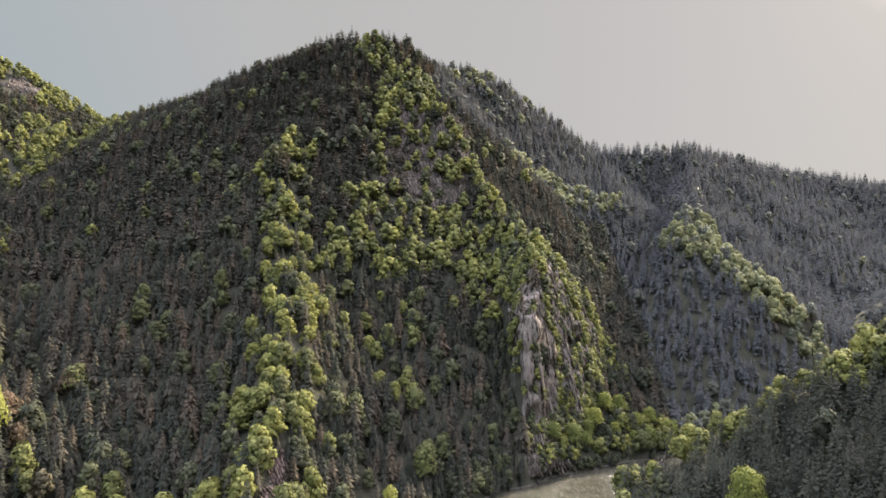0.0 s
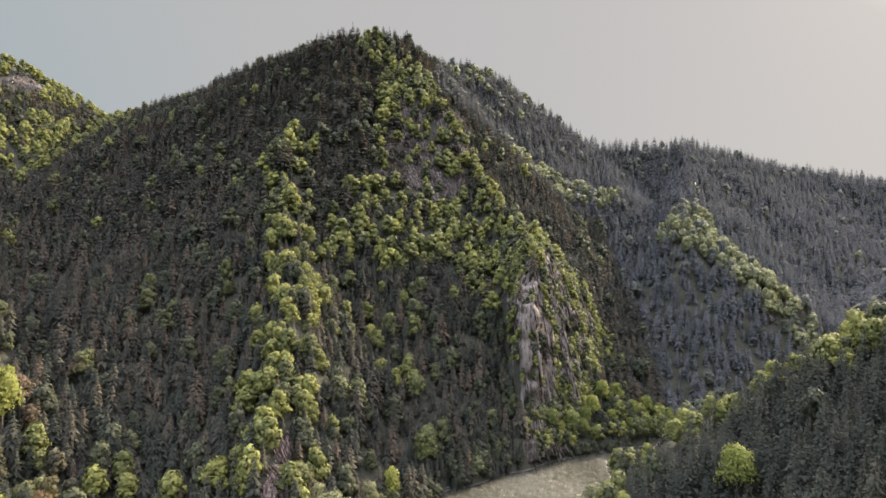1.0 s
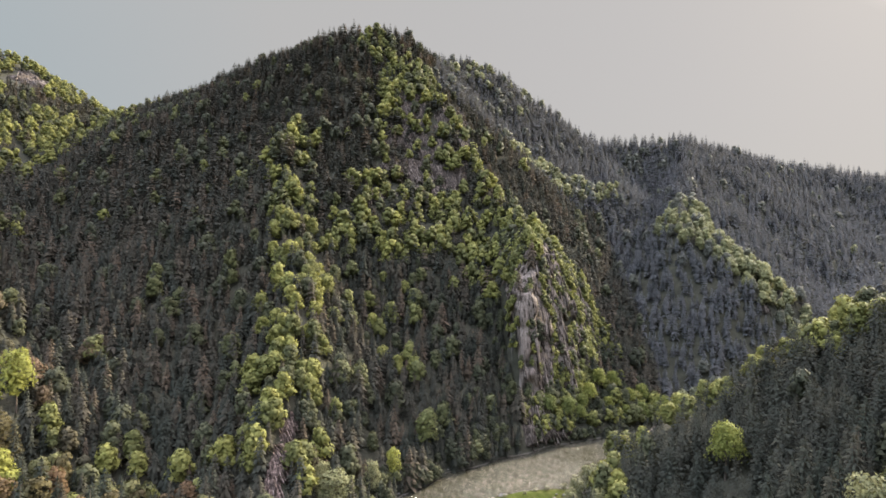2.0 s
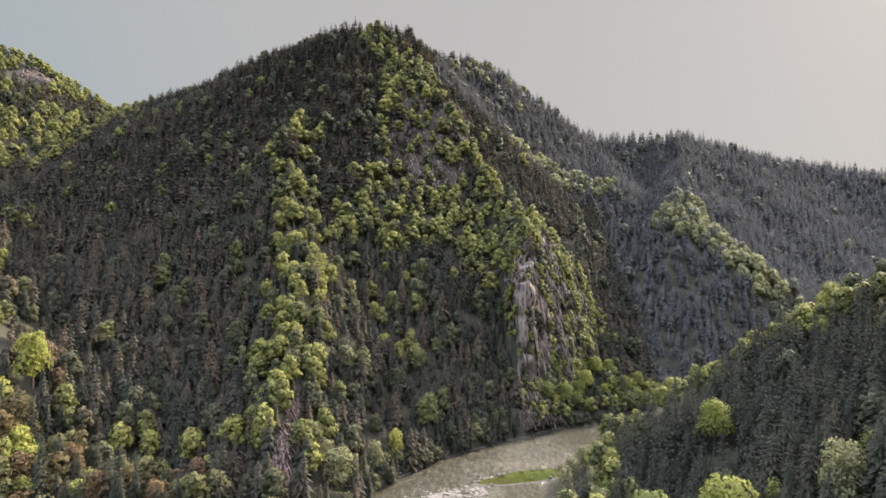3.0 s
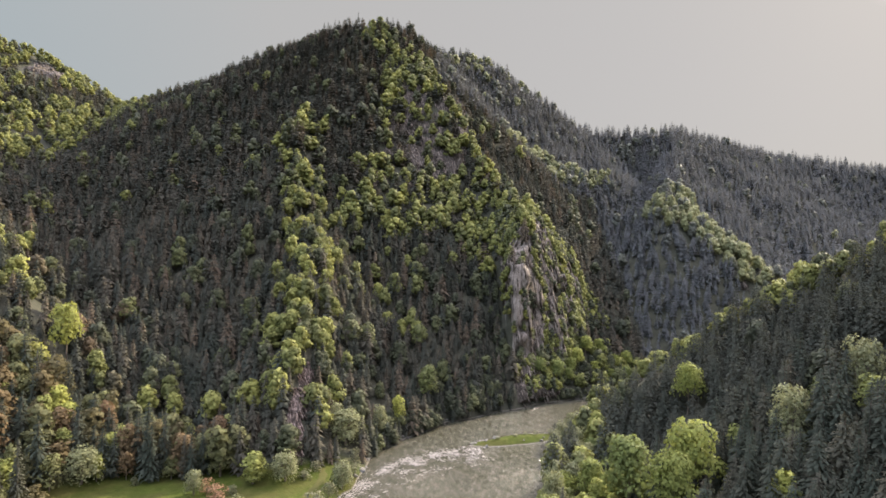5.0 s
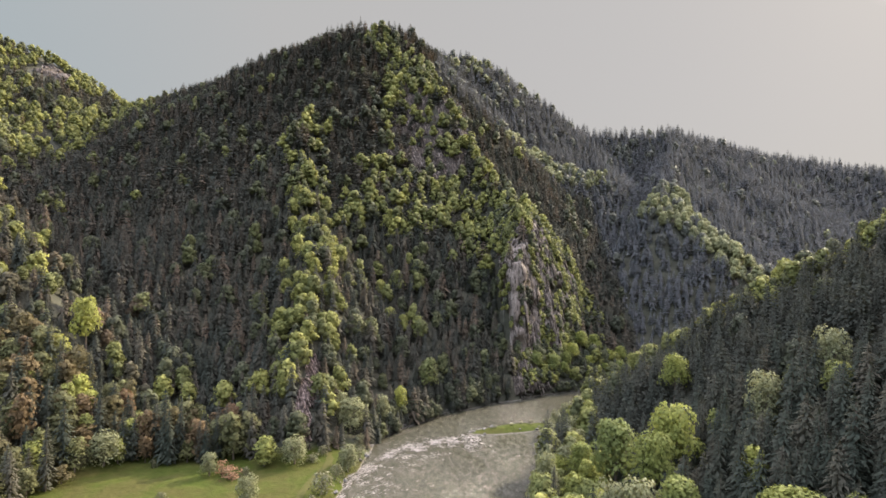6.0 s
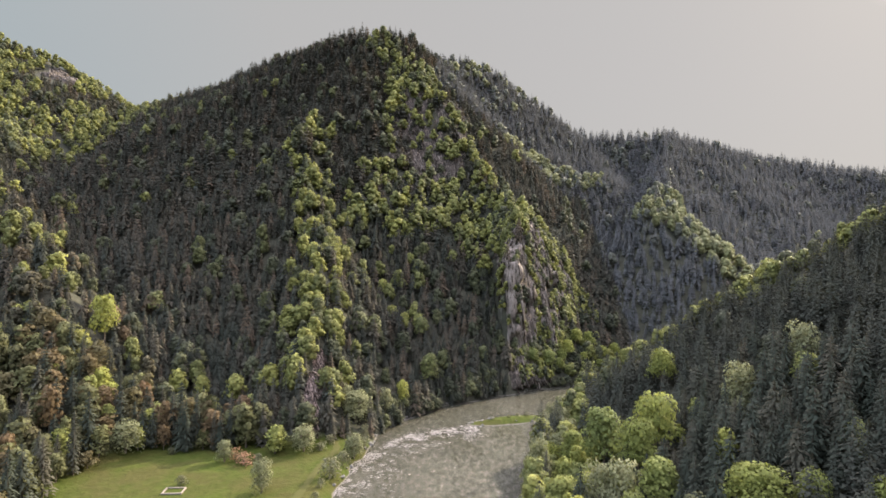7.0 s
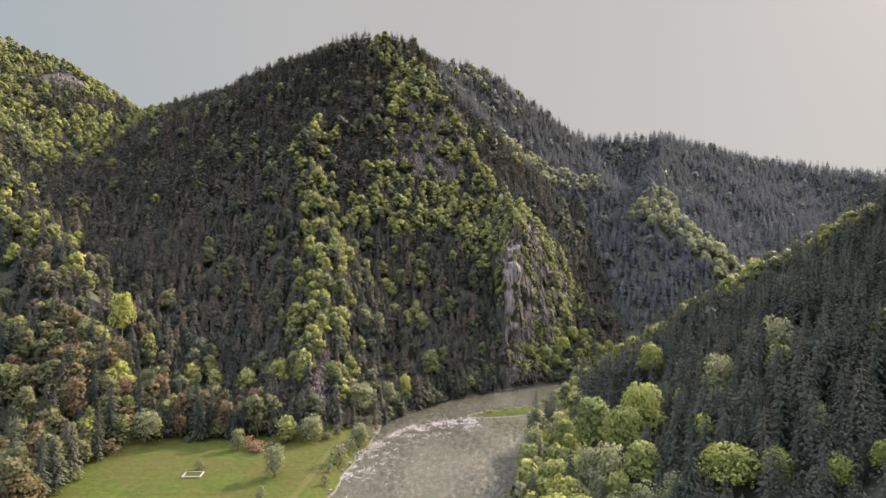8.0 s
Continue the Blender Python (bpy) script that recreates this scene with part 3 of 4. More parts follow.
def broad_crown(rs, lobes, leaves, size, spreadx=0.3, low=0.18):
    """A broadleaf crown of unit tree height: clumps of leaves on uneven lobes, with gaps."""
    c, nn, dd = [], [], []
    for k in range(lobes):
        f = k / max(lobes - 1, 1)
        ang, rad = k * 2.4 + rs.uniform(-0.5, 0.5), spreadx * 0.62 * math.sqrt(rs.uniform(0.15, 1)) * (1 - 0.55 * f)
        mid = np.array((rad * math.cos(ang), rad * math.sin(ang), low + 0.14 + (0.66 - low) * f))
        r = spreadx * rs.uniform(0.38, 0.66) * (1 - 0.2 * f) * (1 if lobes < 19 else 0.82)
        d = rs.normal(size=(leaves, 3))
        d /= np.linalg.norm(d, axis=1, keepdims=True)
        d[:, 2] = np.where(d[:, 2] < -0.3, -d[:, 2], d[:, 2])
        c.append(mid + d * r * rs.uniform(0.75, 1.08, (leaves, 1)) * (1, 1, 0.95))
        nn.append(d + rs.normal(scale=0.35, size=(leaves, 3))), dd.append(d)
    c, nn, dd = np.concatenate(c), np.concatenate(nn), np.concatenate(dd)
    nn /= np.linalg.norm(nn, axis=1, keepdims=True)
    w = np.cross(nn, rs.normal(size=nn.shape))
    w /= np.linalg.norm(w, axis=1, keepdims=True)
    ln = size * rs.uniform(0.7, 1.4, len(c))
    v, f = quads(c - w * ln[:, None] * 0.5, w, nn, ln, ln * 0.42)
    return rounded(v, f, np.repeat(dd, 4, 0) + 0.5 * (v - (0, 0, 0.5)) / spreadx)


def joined(name, templates, picks, places, sizes, girths, turns, tones, mat, label, category):
    """A far wood: all its trees in one mesh."""
    vs, fs, ts, ns, base = [], [], [], [], 0
    for k, (tv, tf, tn) in enumerate(templates):
        sel = np.where(picks == k)[0]
        if not len(sel):
            continue
        co, si = np.cos(turns[sel])[:, None], np.sin(turns[sel])[:, None]
        sx = (sizes[sel] * girths[sel])[:, None]
        x, y, z = tv[:, 0][None], tv[:, 1][None], tv[:, 2][None]
        v = np.stack([(x * co - y * si) * sx + places[sel, 0:1], (x * si + y * co) * sx + places[sel, 1:2], z * sizes[sel][:, None] + places[sel, 2:3]], -1)
        vs.append(v.reshape(-1, 3))
        ns.append(np.stack([tn[:, 0][None] * co - tn[:, 1][None] * si, tn[:, 0][None] * si + tn[:, 1][None] * co, np.repeat(tn[:, 2][None], len(sel), 0)], -1).reshape(-1, 3))
        fs.append((tf[None] + (np.arange(len(sel)) * len(tv))[:, None, None] + base).reshape(-1, tf.shape[1]))
        ts.append(np.repeat(tones[sel], len(tv)))
        base += len(sel) * len(tv)
    me = numpy_mesh(name, np.concatenate(vs), np.concatenate(fs), True)
    me.normals_split_custom_set_from_vertices(np.concatenate(ns))
    at = me.attributes.new("tone", "FLOAT", "POINT")
    at.data.foreach_set("value", np.concatenate(ts).astype(np.float32))
    me.materials.append(mat)
    return tagged(new(name, me), label, category, kind="stuff")


def nearness(x, y, key):
    return along(x, y, CRESTS[key][0])[:3]


def broad_share(x, y, z):
    """Share of broadleaf trees in the wood, by place."""
    p = (0.06 + 0.16 * ease(0.02, 0.2, fbm(x / 40 + 11, y / 40, 3))) * np.where(x > 112, 0.3, 1.0)
    d, s, _ = nearness(x, y, "wooded_rib")
    p = np.maximum(p, 0.62 * (d < 12 + 14 * fbm(x / 12, y / 12 + 3)) * (y > 150) * (y < 330))
    d, s, _ = nearness(x, y, "cliff_rib")
    p = np.maximum(p, 0.7 * (d < 20 + 10 * (y < 320) + 9 * (y > 340) * (y < 400)) * ((s > -0.4) | (y < 320)) * (y < 440))
    # the broken face below the summit, between its two ribs
    face = (x > np.interp(y, [300, 335, 365, 400, 450], [-50, -46, -50, -52, -64])) & (x < np.interp(y, [300, 335, 370, 390, 410, 450], [42, 30, 14, 4, -10, -50]))
    p = np.maximum(p, 0.62 * face * (y > 325) * (y < 448))
    p = np.maximum(p, 0.72 * (np.abs(y - 303 - (x + 15) * 0.42) < 24) * (np.abs(x + 14) < 46))
    d, s, _ = nearness(x, y, "far_spur")
    p = np.maximum(p, 0.9 * (d < 17) * (y < 400))
    p = np.maximum(p, 0.8 * (nearness(x, y, "back_knoll")[0] < 12) * (y < 445))
    p = np.maximum(p, 0.85 * (x < -285) * (y > 330) * (fbm(x / 45, y / 45 + 5) > -0.2))
    d, s, half, _ = along(x, y, RIVER)
    p = np.maximum(p, 0.5 * (x < -60) * (y < 160) + 0.05 * (x > 20) * (y < 210) * (x < 190))
    dc = nearness(x, y, "east_hill")[0]
    p = np.maximum(p, 0.75 * (dc < 17) * (x < 160))
    p = np.where((x > 56) * (y < 165) * (x < 200) & (dc > 17), np.minimum(p, 0.2), p)
    p = np.maximum(p, 0.32 * (nearness(x, y, "west_spur")[0] < 16) * (x < -140) * (x > -330))
    p = np.maximum(p, 0.34 * (x > -36) * (x < 26) * (y > 222) * (y < 292))
    p = np.maximum(p, 0.32 * (nearness(x, y, "summit_ridge")[0] < 16) * (x > -5) * (x < 110))
    # the shaded side of the cliff and the gully beside it
    p = np.where((x > -12) & (x + 0.25 * (y - 205) < 36) & (y > 195) & (y < 268), np.minimum(p, 0.12), p)
    p = np.where((x > 20) & (x < 48) & (y < 128), 0.95, p)
    return np.maximum(p, np.where((y > 190) & (x < 40), 0.3, 0.7) * (d < half + 13) * (x > 0) + 0.3 * (d < half + 30) * (x < 0))


def open_ground(x, y, z):
    """The meadow on the western bank, and the gravel bar."""
    edge = 118 + 0.30 * (x + 115) + 4 * fbm(x / 9, y / 9)
    meadow = (x < -18) & (z < 5.5) & (y < np.minimum(edge, 146)) & (x > -103 + 5 * fbm(y / 12, x / 40))
    return meadow | ((z < 3) & (np.hypot(x - 29, (y - 179) * 2) < 25))


def scatter(x0, x1, y0, y1, step, rs):
    """Places of trees on wooded ground, on a shaken grid."""
    X, Y = np.meshgrid(np.arange(x0, x1, step), np.arange(y0, y1, step), indexing="ij")
    x = X.ravel() + rs.uniform(-0.48, 0.48, X.size) * step
    y = Y.ravel() + rs.uniform(-0.48, 0.48, X.size) * step
    z = ground(x, y)
    nx, ny = (ground(x + 2, y) - z) / 2, (ground(x, y + 2) - z) / 2
    steep = np.hypot(nx, ny)
    d, _, half, _ = along(x, y, RIVER)
    keep = (d > half + 1.5) & (z > 0.5) & (steep < 2.1 + 0.5 * rs.rand(len(x)) + 0.6 * ((x > 95) | (y > 335)))
    keep &= ~open_ground(x, y, z)
    keep &= ~((ny < -0.25) & (y > 150) & (rs.rand(len(x)) < 0.85))
    keep &= np.hypot((x + 400) / 21, (y - 522) / 22) > 1
    keep &= ~((np.abs(x + 47 + 0.1 * (y - 150)) < 3.2) & (y > 139) & (y < 168))
    crag = (np.abs(x + 18 - (y - 320) * 0.12) < 24) & (z > 112) & (z < 190) & (y > 305)
    keep &= ~(crag & (rs.rand(len(x)) < 0.4))
    return x[keep], y[keep], z[keep]


rs = np.random.RandomState(3)


def stem(rs_, radius, height, limbs):
    """A tapered trunk with forking limbs, for a tree of unit height."""
    vs, fs = [], []

    def limb(a, b, ra, rb, sides=6):
        a, b = np.array(a, float), np.array(b, float)
        w = (b - a) / np.linalg.norm(b - a)
        p = np.cross(w, (0.3, 0.9, 0.1))
        p /= np.linalg.norm(p)
        q = np.cross(w, p)
        base = len(vs)
        for at, r in ((a, ra), (a * 0.5 + b * 0.5 + p * ra * 0.4, (ra + rb) / 2), (b, rb)):
            for k in range(sides):
                t = 2 * math.pi * k / sides
                vs.append(at + p * r * math.cos(t) + q * r * math.sin(t))
        for ring in range(2):
            for k in range(sides):
                i, j = base + ring * sides + k, base + ring * sides + (k + 1) % sides
                fs.append((i, j, j + sides, i + sides))

    limb((0, 0, -0.06), (0.01, 0.0, height), radius, radius * 0.35)
    for k in range(limbs):
        h = height * rs_.uniform(0.45, 0.95)
        ang = k * 2.4 + rs_.uniform(-0.4, 0.4)
        reach = rs_.uniform(0.12, 0.22)
        limb((0.005, 0, h), (reach * math.cos(ang), reach * math.sin(ang), h + rs_.uniform(0.12, 0.25)), radius * 0.45, radius * 0.12, 5)
    return np.array(vs), np.array(fs)


def tree_thing(name, crown, trunk, leaf, text, category, group=""):
    """A tree: trunk and crown under one foot, of unit height."""
    foot = tagged(new(name), text, category, group)
    for part_name, (v, f, *n), mat in (("trunk", trunk, BARK), ("crown", crown, leaf)):
        me = numpy_mesh(part_name, v, f, True)
        if n:
            me.normals_split_custom_set_from_vertices(n[0])
        me.materials.append(mat)
        new(part_name, me).parent = foot
    return foot


SPRUCES = [tree_thing("spruce", spruce_crown(rs, 27, 10, g, 3), stem(rs, 0.016, 0.9, 0), NEEDLE_NEAR, "dark green spruce with drooping boughs in the hillside wood", "spruce", "spruces of the lower woods") for g in (0.14, 0.165, 0.125, 0.18)]
LEAFY = [tree_thing("broadleaf_tree", broad_crown(rs, lb, lf, 0.062, g, lo), stem(rs, 0.022, 0.6, 5), FRESH, "broadleaf tree in fresh yellow-green spring leaf", "tree", "broadleaf trees of the lower woods")
         for lb, lf, g, lo in ((15, 66, 0.34, 0.14), (17, 60, 0.3, 0.1), (13, 74, 0.38, 0.16), (18, 56, 0.26, 0.08))]
HEROES = [tree_thing("broadleaf_tree", broad_crown(rs, lb, lf, 0.04, g, lo), stem(rs, 0.022, 0.6, 7), LIME, "round-crowned broadleaf tree in bright spring leaf above the river", "tree", "broadleaf trees of the lower woods")
          for lb, lf, g, lo in ((22, 105, 0.4, 0.26), (26, 90, 0.37, 0.22), (20, 115, 0.44, 0.28))]
OLIVE_TREES = [tree_thing("broadleaf_tree", broad_crown(rs, lb, lf, 0.07, g, lo), stem(rs, 0.022, 0.6, 5), OLIVE, "olive-brown broadleaf tree coming into leaf above the meadow", "tree", "broadleaf trees of the lower woods")
               for lb, lf, g, lo in ((13, 52, 0.32, 0.08), (14, 48, 0.28, 0.05), (12, 54, 0.36, 0.1))]
WILLOWS = [tree_thing("willow", broad_crown(rs, lb, lf, 0.045, g, lo), stem(rs, 0.03, 0.5, 7), PALE, "pale grey-green willow on the river bank", "willow", "willows by the river")
           for lb, lf, g, lo in ((20, 100, 0.5, 0.0), (24, 90, 0.56, -0.04))]
BUSHES = [tree_thing("bush", broad_crown(rs, 9, 44, 0.09, 0.62, -0.1), stem(rs, 0.03, 0.5, 6), SCRUB, "low rounded dark green bush at the edge of the meadow", "bush", "bushes by the meadow")]
RED_BUSH = [tree_thing("bush", broad_crown(rs, 9, 44, 0.09, 0.62, -0.1), stem(rs, 0.03, 0.5, 6), leaf_material("copper_leaves", [(0.0, (0.2, 0.11, 0.07)), (1.0, (0.24, 0.14, 0.08))], 0.35, 0.7, 2.8), "low copper-leaved bush at the edge of the meadow", "bush")]
used_up = set()
SPAN = {k.name: 2 * max(abs(v.co.x) for c in k.children if c.name.startswith("crown") for v in c.data.vertices) for k in SPRUCES + LEAFY + OLIVE_TREES + HEROES + WILLOWS + BUSHES + RED_BUSH}


def plant(kinds, x, y, height, width=None, z=None):
    """Sets a tree of that height, and of that width of crown if it is given, on the ground."""
    kind = kinds[rs.randint(len(kinds))]
    girth = width / SPAN[kind.name] if width else height * rs.uniform(0.85, 1.15)
    z = (float(ground(x, y)) if z is None else z) - 0.25
    m = pose(x, y, z, rs.uniform(-2, 2), rs.uniform(-2, 2), rs.uniform(0, 360))
    if kind.name not in used_up:
        used_up.add(kind.name)
        ob = kind
        ob.matrix_basis = m
    else:
        ob = copy_thing(kind, m)
    ob.scale = (girth, girth, height)
    return ob


# single trees that stand out: x, y, height, width of the crown
WILLOW_SPOTS = [(-99, 123, 11, 12), (-48.7, 100.5, 10, 7.5), (-45, 131, 9.3, 10.5), (-32, 155, 13, 14), (-36, 159, 10, 9), (-22.5, 171, 11, 8.5), (-28.5, 131, 8.5, 8), (-67, 121, 7.4, 6.3),
                   (44, 178, 10, 9), (50, 184, 11, 10), (40, 170, 9, 8), (54, 190, 9, 8), (46, 160, 9, 8)]
LEAFY_SPOTS = [(-53.7, 129, 10, 8), (-16.6, 179, 12.6, 6), (-7, 197, 15, 9), (45, 235, 12.8, 9), (54, 239, 13, 9), (62, 246, 11, 8),
                   (48, 150, 9, 8), (34, 122, 9, 8),
                   (72, 258, 12, 9), (80, 262, 13, 9), (88, 262, 11, 8), (96, 268, 12, 9), (-128, 159, 21, 11), (66, 250, 12, 9), (60, 243, 9, 8), (92, 256, 11, 9), (104, 262, 12, 9), (75, 252, 8, 7), (84, 254, 8, 7)]
SPRUCE_SPOTS = [(-4, 201, 12, 5), (2, 207, 13, 5), (8, 210, 11, 4.5), (12, 214, 14, 5), (16, 217, 12, 5), (20, 220, 13, 5), (5, 213, 14, 5), (-8, 198, 12, 5), (0, 212, 15, 5), (22, 226, 12, 5), (14, 221, 13, 5), (-12, 195, 13, 5), (26, 224, 9, 4), (9, 205.5, 8, 4), (15, 211, 8, 4), (4, 203, 8, 4)]
# broadleaf trees round the western end of the meadow
OLIVE_SPOTS = [(-117, 93, 12, 9.5), (-110, 97.5, 6, 8), (-119, 117, 17, 10.5), (-131, 112, 16, 11), (-108, 87, 10, 9), (-104, 79, 9, 8), (-107, 103, 9, 8), (-113, 106, 13, 10), (-104, 112, 6, 7), (-110, 76, 11, 9), (-136, 122, 13, 13), (-109, 116, 10, 9), (-116, 83, 12, 8), (-107, 125, 9, 9.5), (-126, 98, 12, 10), (-128, 88, 12, 10), (-122, 76, 11, 9), (-140, 100, 13, 11), (-112, 121, 12, 8), (-123, 118, 13, 9), (-90, 129, 9, 7), (-78, 131, 8, 7), (-140, 132, 14, 9)]
# trees of the eastern bank: x, y, height of the top over the river, width of the crown
LIME_TOPS = [(46, 105.5, 29.6, 14.5), (51, 92, 29, 10.5), (49.5, 75, 25.8, 14), (61, 54, 28.5, 15), (57, 98, 34.5, 7.5), (75, 142, 38.8, 9), (73, 39, 35, 7), (79, 36, 37, 6.5), (40, 118, 18, 8), (67, 48, 33, 7)]
PALE_TOPS = [(28, 108.5, 17.5, 10.5), (38.2, 82, 21.3, 12), (43, 79, 23, 8), (39, 74, 17, 10), (76, 92.5, 43.8, 7), (92.6, 93.5, 54.5, 7), (46, 63, 19, 12), (52, 62, 20, 10), (41, 67, 15, 9), (36, 124, 14, 8), (43, 140, 14, 9)]
for spots, tops in ((LEAFY_SPOTS, LIME_TOPS), (WILLOW_SPOTS, PALE_TOPS)):
    for x, y, top, w in tops:
        h = max(9.0, 0.85 * w, top - float(ground(x, y)))
        spots.append((x, y, h, max(w, 0.66 * h)))
BUSH_SPOTS = [(-47.6, 85, 3.7, 4.5), (-72.3, 103.6, 3, 4.3), (-32.5, 112, 6, 9), (-27.5, 147, 5.5, 5), (-29, 132.7, 6.5, 9), (-30.5, 122, 4.5, 6), (-26.5, 140, 5, 6), (-33.5, 105, 2.6, 3.5), (-33, 96, 3, 3.4), (-57, 122, 3, 4), (-86, 126, 2.6, 3.2), (-40, 133, 3, 6), (20, 175.5, 1.3, 2.8), (27, 178, 1.0, 2.2), (35, 181.5, 1.6, 3.2), (41, 184, 2.2, 4), (31, 180.5, 1.2, 2.4), (-38, 138, 3.4, 5), (-43, 138, 2.2, 4)]
for kinds, spots in ((WILLOWS, WILLOW_SPOTS), (HEROES, [t for t in LEAFY_SPOTS if t[0] > 0]), (LEAFY, [t for t in LEAFY_SPOTS if t[0] < 0]), (OLIVE_TREES, OLIVE_SPOTS), (BUSHES, BUSH_SPOTS), (SPRUCES, SPRUCE_SPOTS)):
    for x, y, h, w in spots:
        plant(kinds, x, y, h, w)
plant(RED_BUSH, -60.4, 119.5, 3.9, 7.5)
plant(RED_BUSH, -64, 122, 4.6, 4)
far_spruce = [spruce_crown(rs, 10, 7, rs.uniform(0.18, 0.25)) for _ in range(8)]
near_spruce = [spruce_crown(rs, 24, 9, rs.uniform(0.125, 0.165), 2) for _ in range(8)]
mid_spruce = [spruce_crown(rs, 17, 9, rs.uniform(0.16, 0.22)) for _ in range(8)]
far_broad = [clump_crown(rs, 6, 22, 0.13, rs.uniform(0.3, 0.38)) for _ in range(8)]
mid_broad = [clump_crown(rs, 9, 56, 0.078, rs.uniform(0.29, 0.37)) for _ in range(8)]
WOODS = {
    "mountain_wood": (-260, 112, 72, 540, 3.8, "dense dark spruce wood on the mountain slope"),
    "far_wood": (112, 600, 215, 650, 4.3, "dense conifer wood on the far ridge, coloured grey-green for haze"),
    "west_wood": (-560, -260, 200, 620, 5.2, "wood of spring-green trees on the western slopes"),
    "hill_wood": (20, 215, 10, 215, 4.0, "shady mixed wood on the hillside above the river"),
}
for wood, (x0, x1, y0, y1, step, text) in WOODS.items():
    x, y, z = scatter(x0, x1, y0, y1, step, rs)
    room = np.ones(len(x), bool)
    for sx, sy, sh, sw in WILLOW_SPOTS + LEAFY_SPOTS + OLIVE_SPOTS:
        room &= np.hypot(x - sx, y - sy + 0.2 * sw) > 0.42 * sw
    x, y, z = x[room], y[room], z[room]
    room = (np.abs(x) < 0.85 * (y + 75)) & ((wood != "mountain_wood") | (x < 20) | (y > 215))
    x, y, z = x[room], y[room], z[room]
    share = broad_share(x, y, z)
    leafy = rs.rand(len(x)) < share
    # the nearest stretches of the woods stand as single trees
    close = ((x > 24) & (x < 93) & (y > 50) & (y < 116)) | ((x < -60) & (x > -150) & (y < 146))
    for px, py, pz, lf in zip(x[close], y[close], z[close], leafy[close]):
        if lf and px < 0 and rs.rand() < 0.85:
            plant(OLIVE_TREES, px, py, rs.uniform(10, 17), None, pz)
        elif lf:
            plant(LEAFY, px, py, rs.uniform(8, 14), None, pz)
        else:
            plant(SPRUCES, px, py, rs.uniform(11, 19) if px > 0 else rs.uniform(11, 20), None, pz)
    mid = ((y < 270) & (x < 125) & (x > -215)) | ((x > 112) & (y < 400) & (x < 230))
    # the slope behind the summit shares the far wood's haze-coloured foliage
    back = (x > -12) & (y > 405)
    for broad in (False, True):
        for fine, hazy in ((True, False), (True, True), (False, False), (False, True)):
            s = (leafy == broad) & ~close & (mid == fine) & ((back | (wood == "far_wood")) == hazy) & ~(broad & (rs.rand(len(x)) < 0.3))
            k = int(s.sum())
            if not k:
                continue
            size = rs.uniform(8, 14, k) if broad else rs.uniform(8, 15, k) * rs.uniform(0.7, 1.1, k) * (1.25 if wood == "hill_wood" else 1.0)
            # brighter leaf tones on sunlit ribs, duller on shaded slopes: light put into colour
            tone = np.where(share[s] > 0.3, 0.3 + 0.7 * rs.rand(k) ** 0.8, 0.1 + 0.4 * rs.rand(k) + 0.35 * (rs.rand(k) < 0.12)) if broad else rs.rand(k) * (0.35 if wood == "hill_wood" else 1.0)
            copper = (x[s] < -70) & (y[s] < 200) & (rs.rand(k) < 0.3)
            shapes = (mid_broad if fine else far_broad) if broad else (near_spruce if wood == "hill_wood" else mid_spruce if fine else far_spruce)
            leaf = (HAZED_BROAD if hazy else BROAD_MID if fine else BROAD) if broad else (HAZED_NEEDLE if hazy else NEEDLE_MID if fine else NEEDLE)
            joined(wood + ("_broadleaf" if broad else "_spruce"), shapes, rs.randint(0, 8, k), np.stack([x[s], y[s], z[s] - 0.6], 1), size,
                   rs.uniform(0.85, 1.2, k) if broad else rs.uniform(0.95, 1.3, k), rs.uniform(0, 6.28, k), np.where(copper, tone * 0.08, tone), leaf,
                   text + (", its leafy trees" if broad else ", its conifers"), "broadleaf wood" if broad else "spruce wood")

# ---- small trees on the steepest ground and along the far bank ----
def thicket(name, x0, x1, y0, y1, count, keep, low, high, leafy, text):
    x, y = rs.uniform(x0, x1, count), rs.uniform(y0, y1, count)
    z = ground(x, y)
    gx, gy = (ground(x + 2, y) - z) / 2, (ground(x, y + 2) - z) / 2
    s = keep(x, y, z, np.hypot(gx, gy))
    k, lean = int(s.sum()), np.sqrt(1 + gx**2 + gy**2)
    out = 1.2 * np.stack([-gx / lean, -gy / lean, np.zeros(count)], 1)
    at = (np.stack([x, y, z - 1.0], 1) + out)[s]
    broad = rs.rand(k) < leafy
    for sel, shapes, leaf, what in ((broad, mid_broad, BROAD_MID, "_broadleaf"), (~broad, mid_spruce, NEEDLE_MID, "_spruce")):
        n = int(sel.sum())
        # thickets take only the dull tones that put shade into the leaves
        joined(name + what, shapes, rs.randint(0, 8, n), at[sel], rs.uniform(low, high, n), rs.uniform(0.9, 1.25, n), rs.uniform(0, 6.28, n), 0.1 + 0.35 * rs.rand(n), leaf, text, "thicket")


def far_bank(x, y, z, steep):
    d, _, half, _ = along(x, y, RIVER)
    return (d > half + 0.8) & (d < half + 10) & (z > 0.2) & (x < np.where(y > 200, 27, 36)) & ~open_ground(x, y, z)


thicket("bank_thicket", -30, 60, 160, 232, 2600, far_bank, 4, 8, 0.35, "dark thicket of young trees along the shaded river bank")
thicket("cliff_thicket", -5, 44, 205, 300, 2600, lambda x, y, z, steep: (steep > 1.5) & (z > 2) & (x + 0.1 * (y - 205) < 32), 5, 9, 0.3, "dark small trees on the steep shaded flank of the cliff")
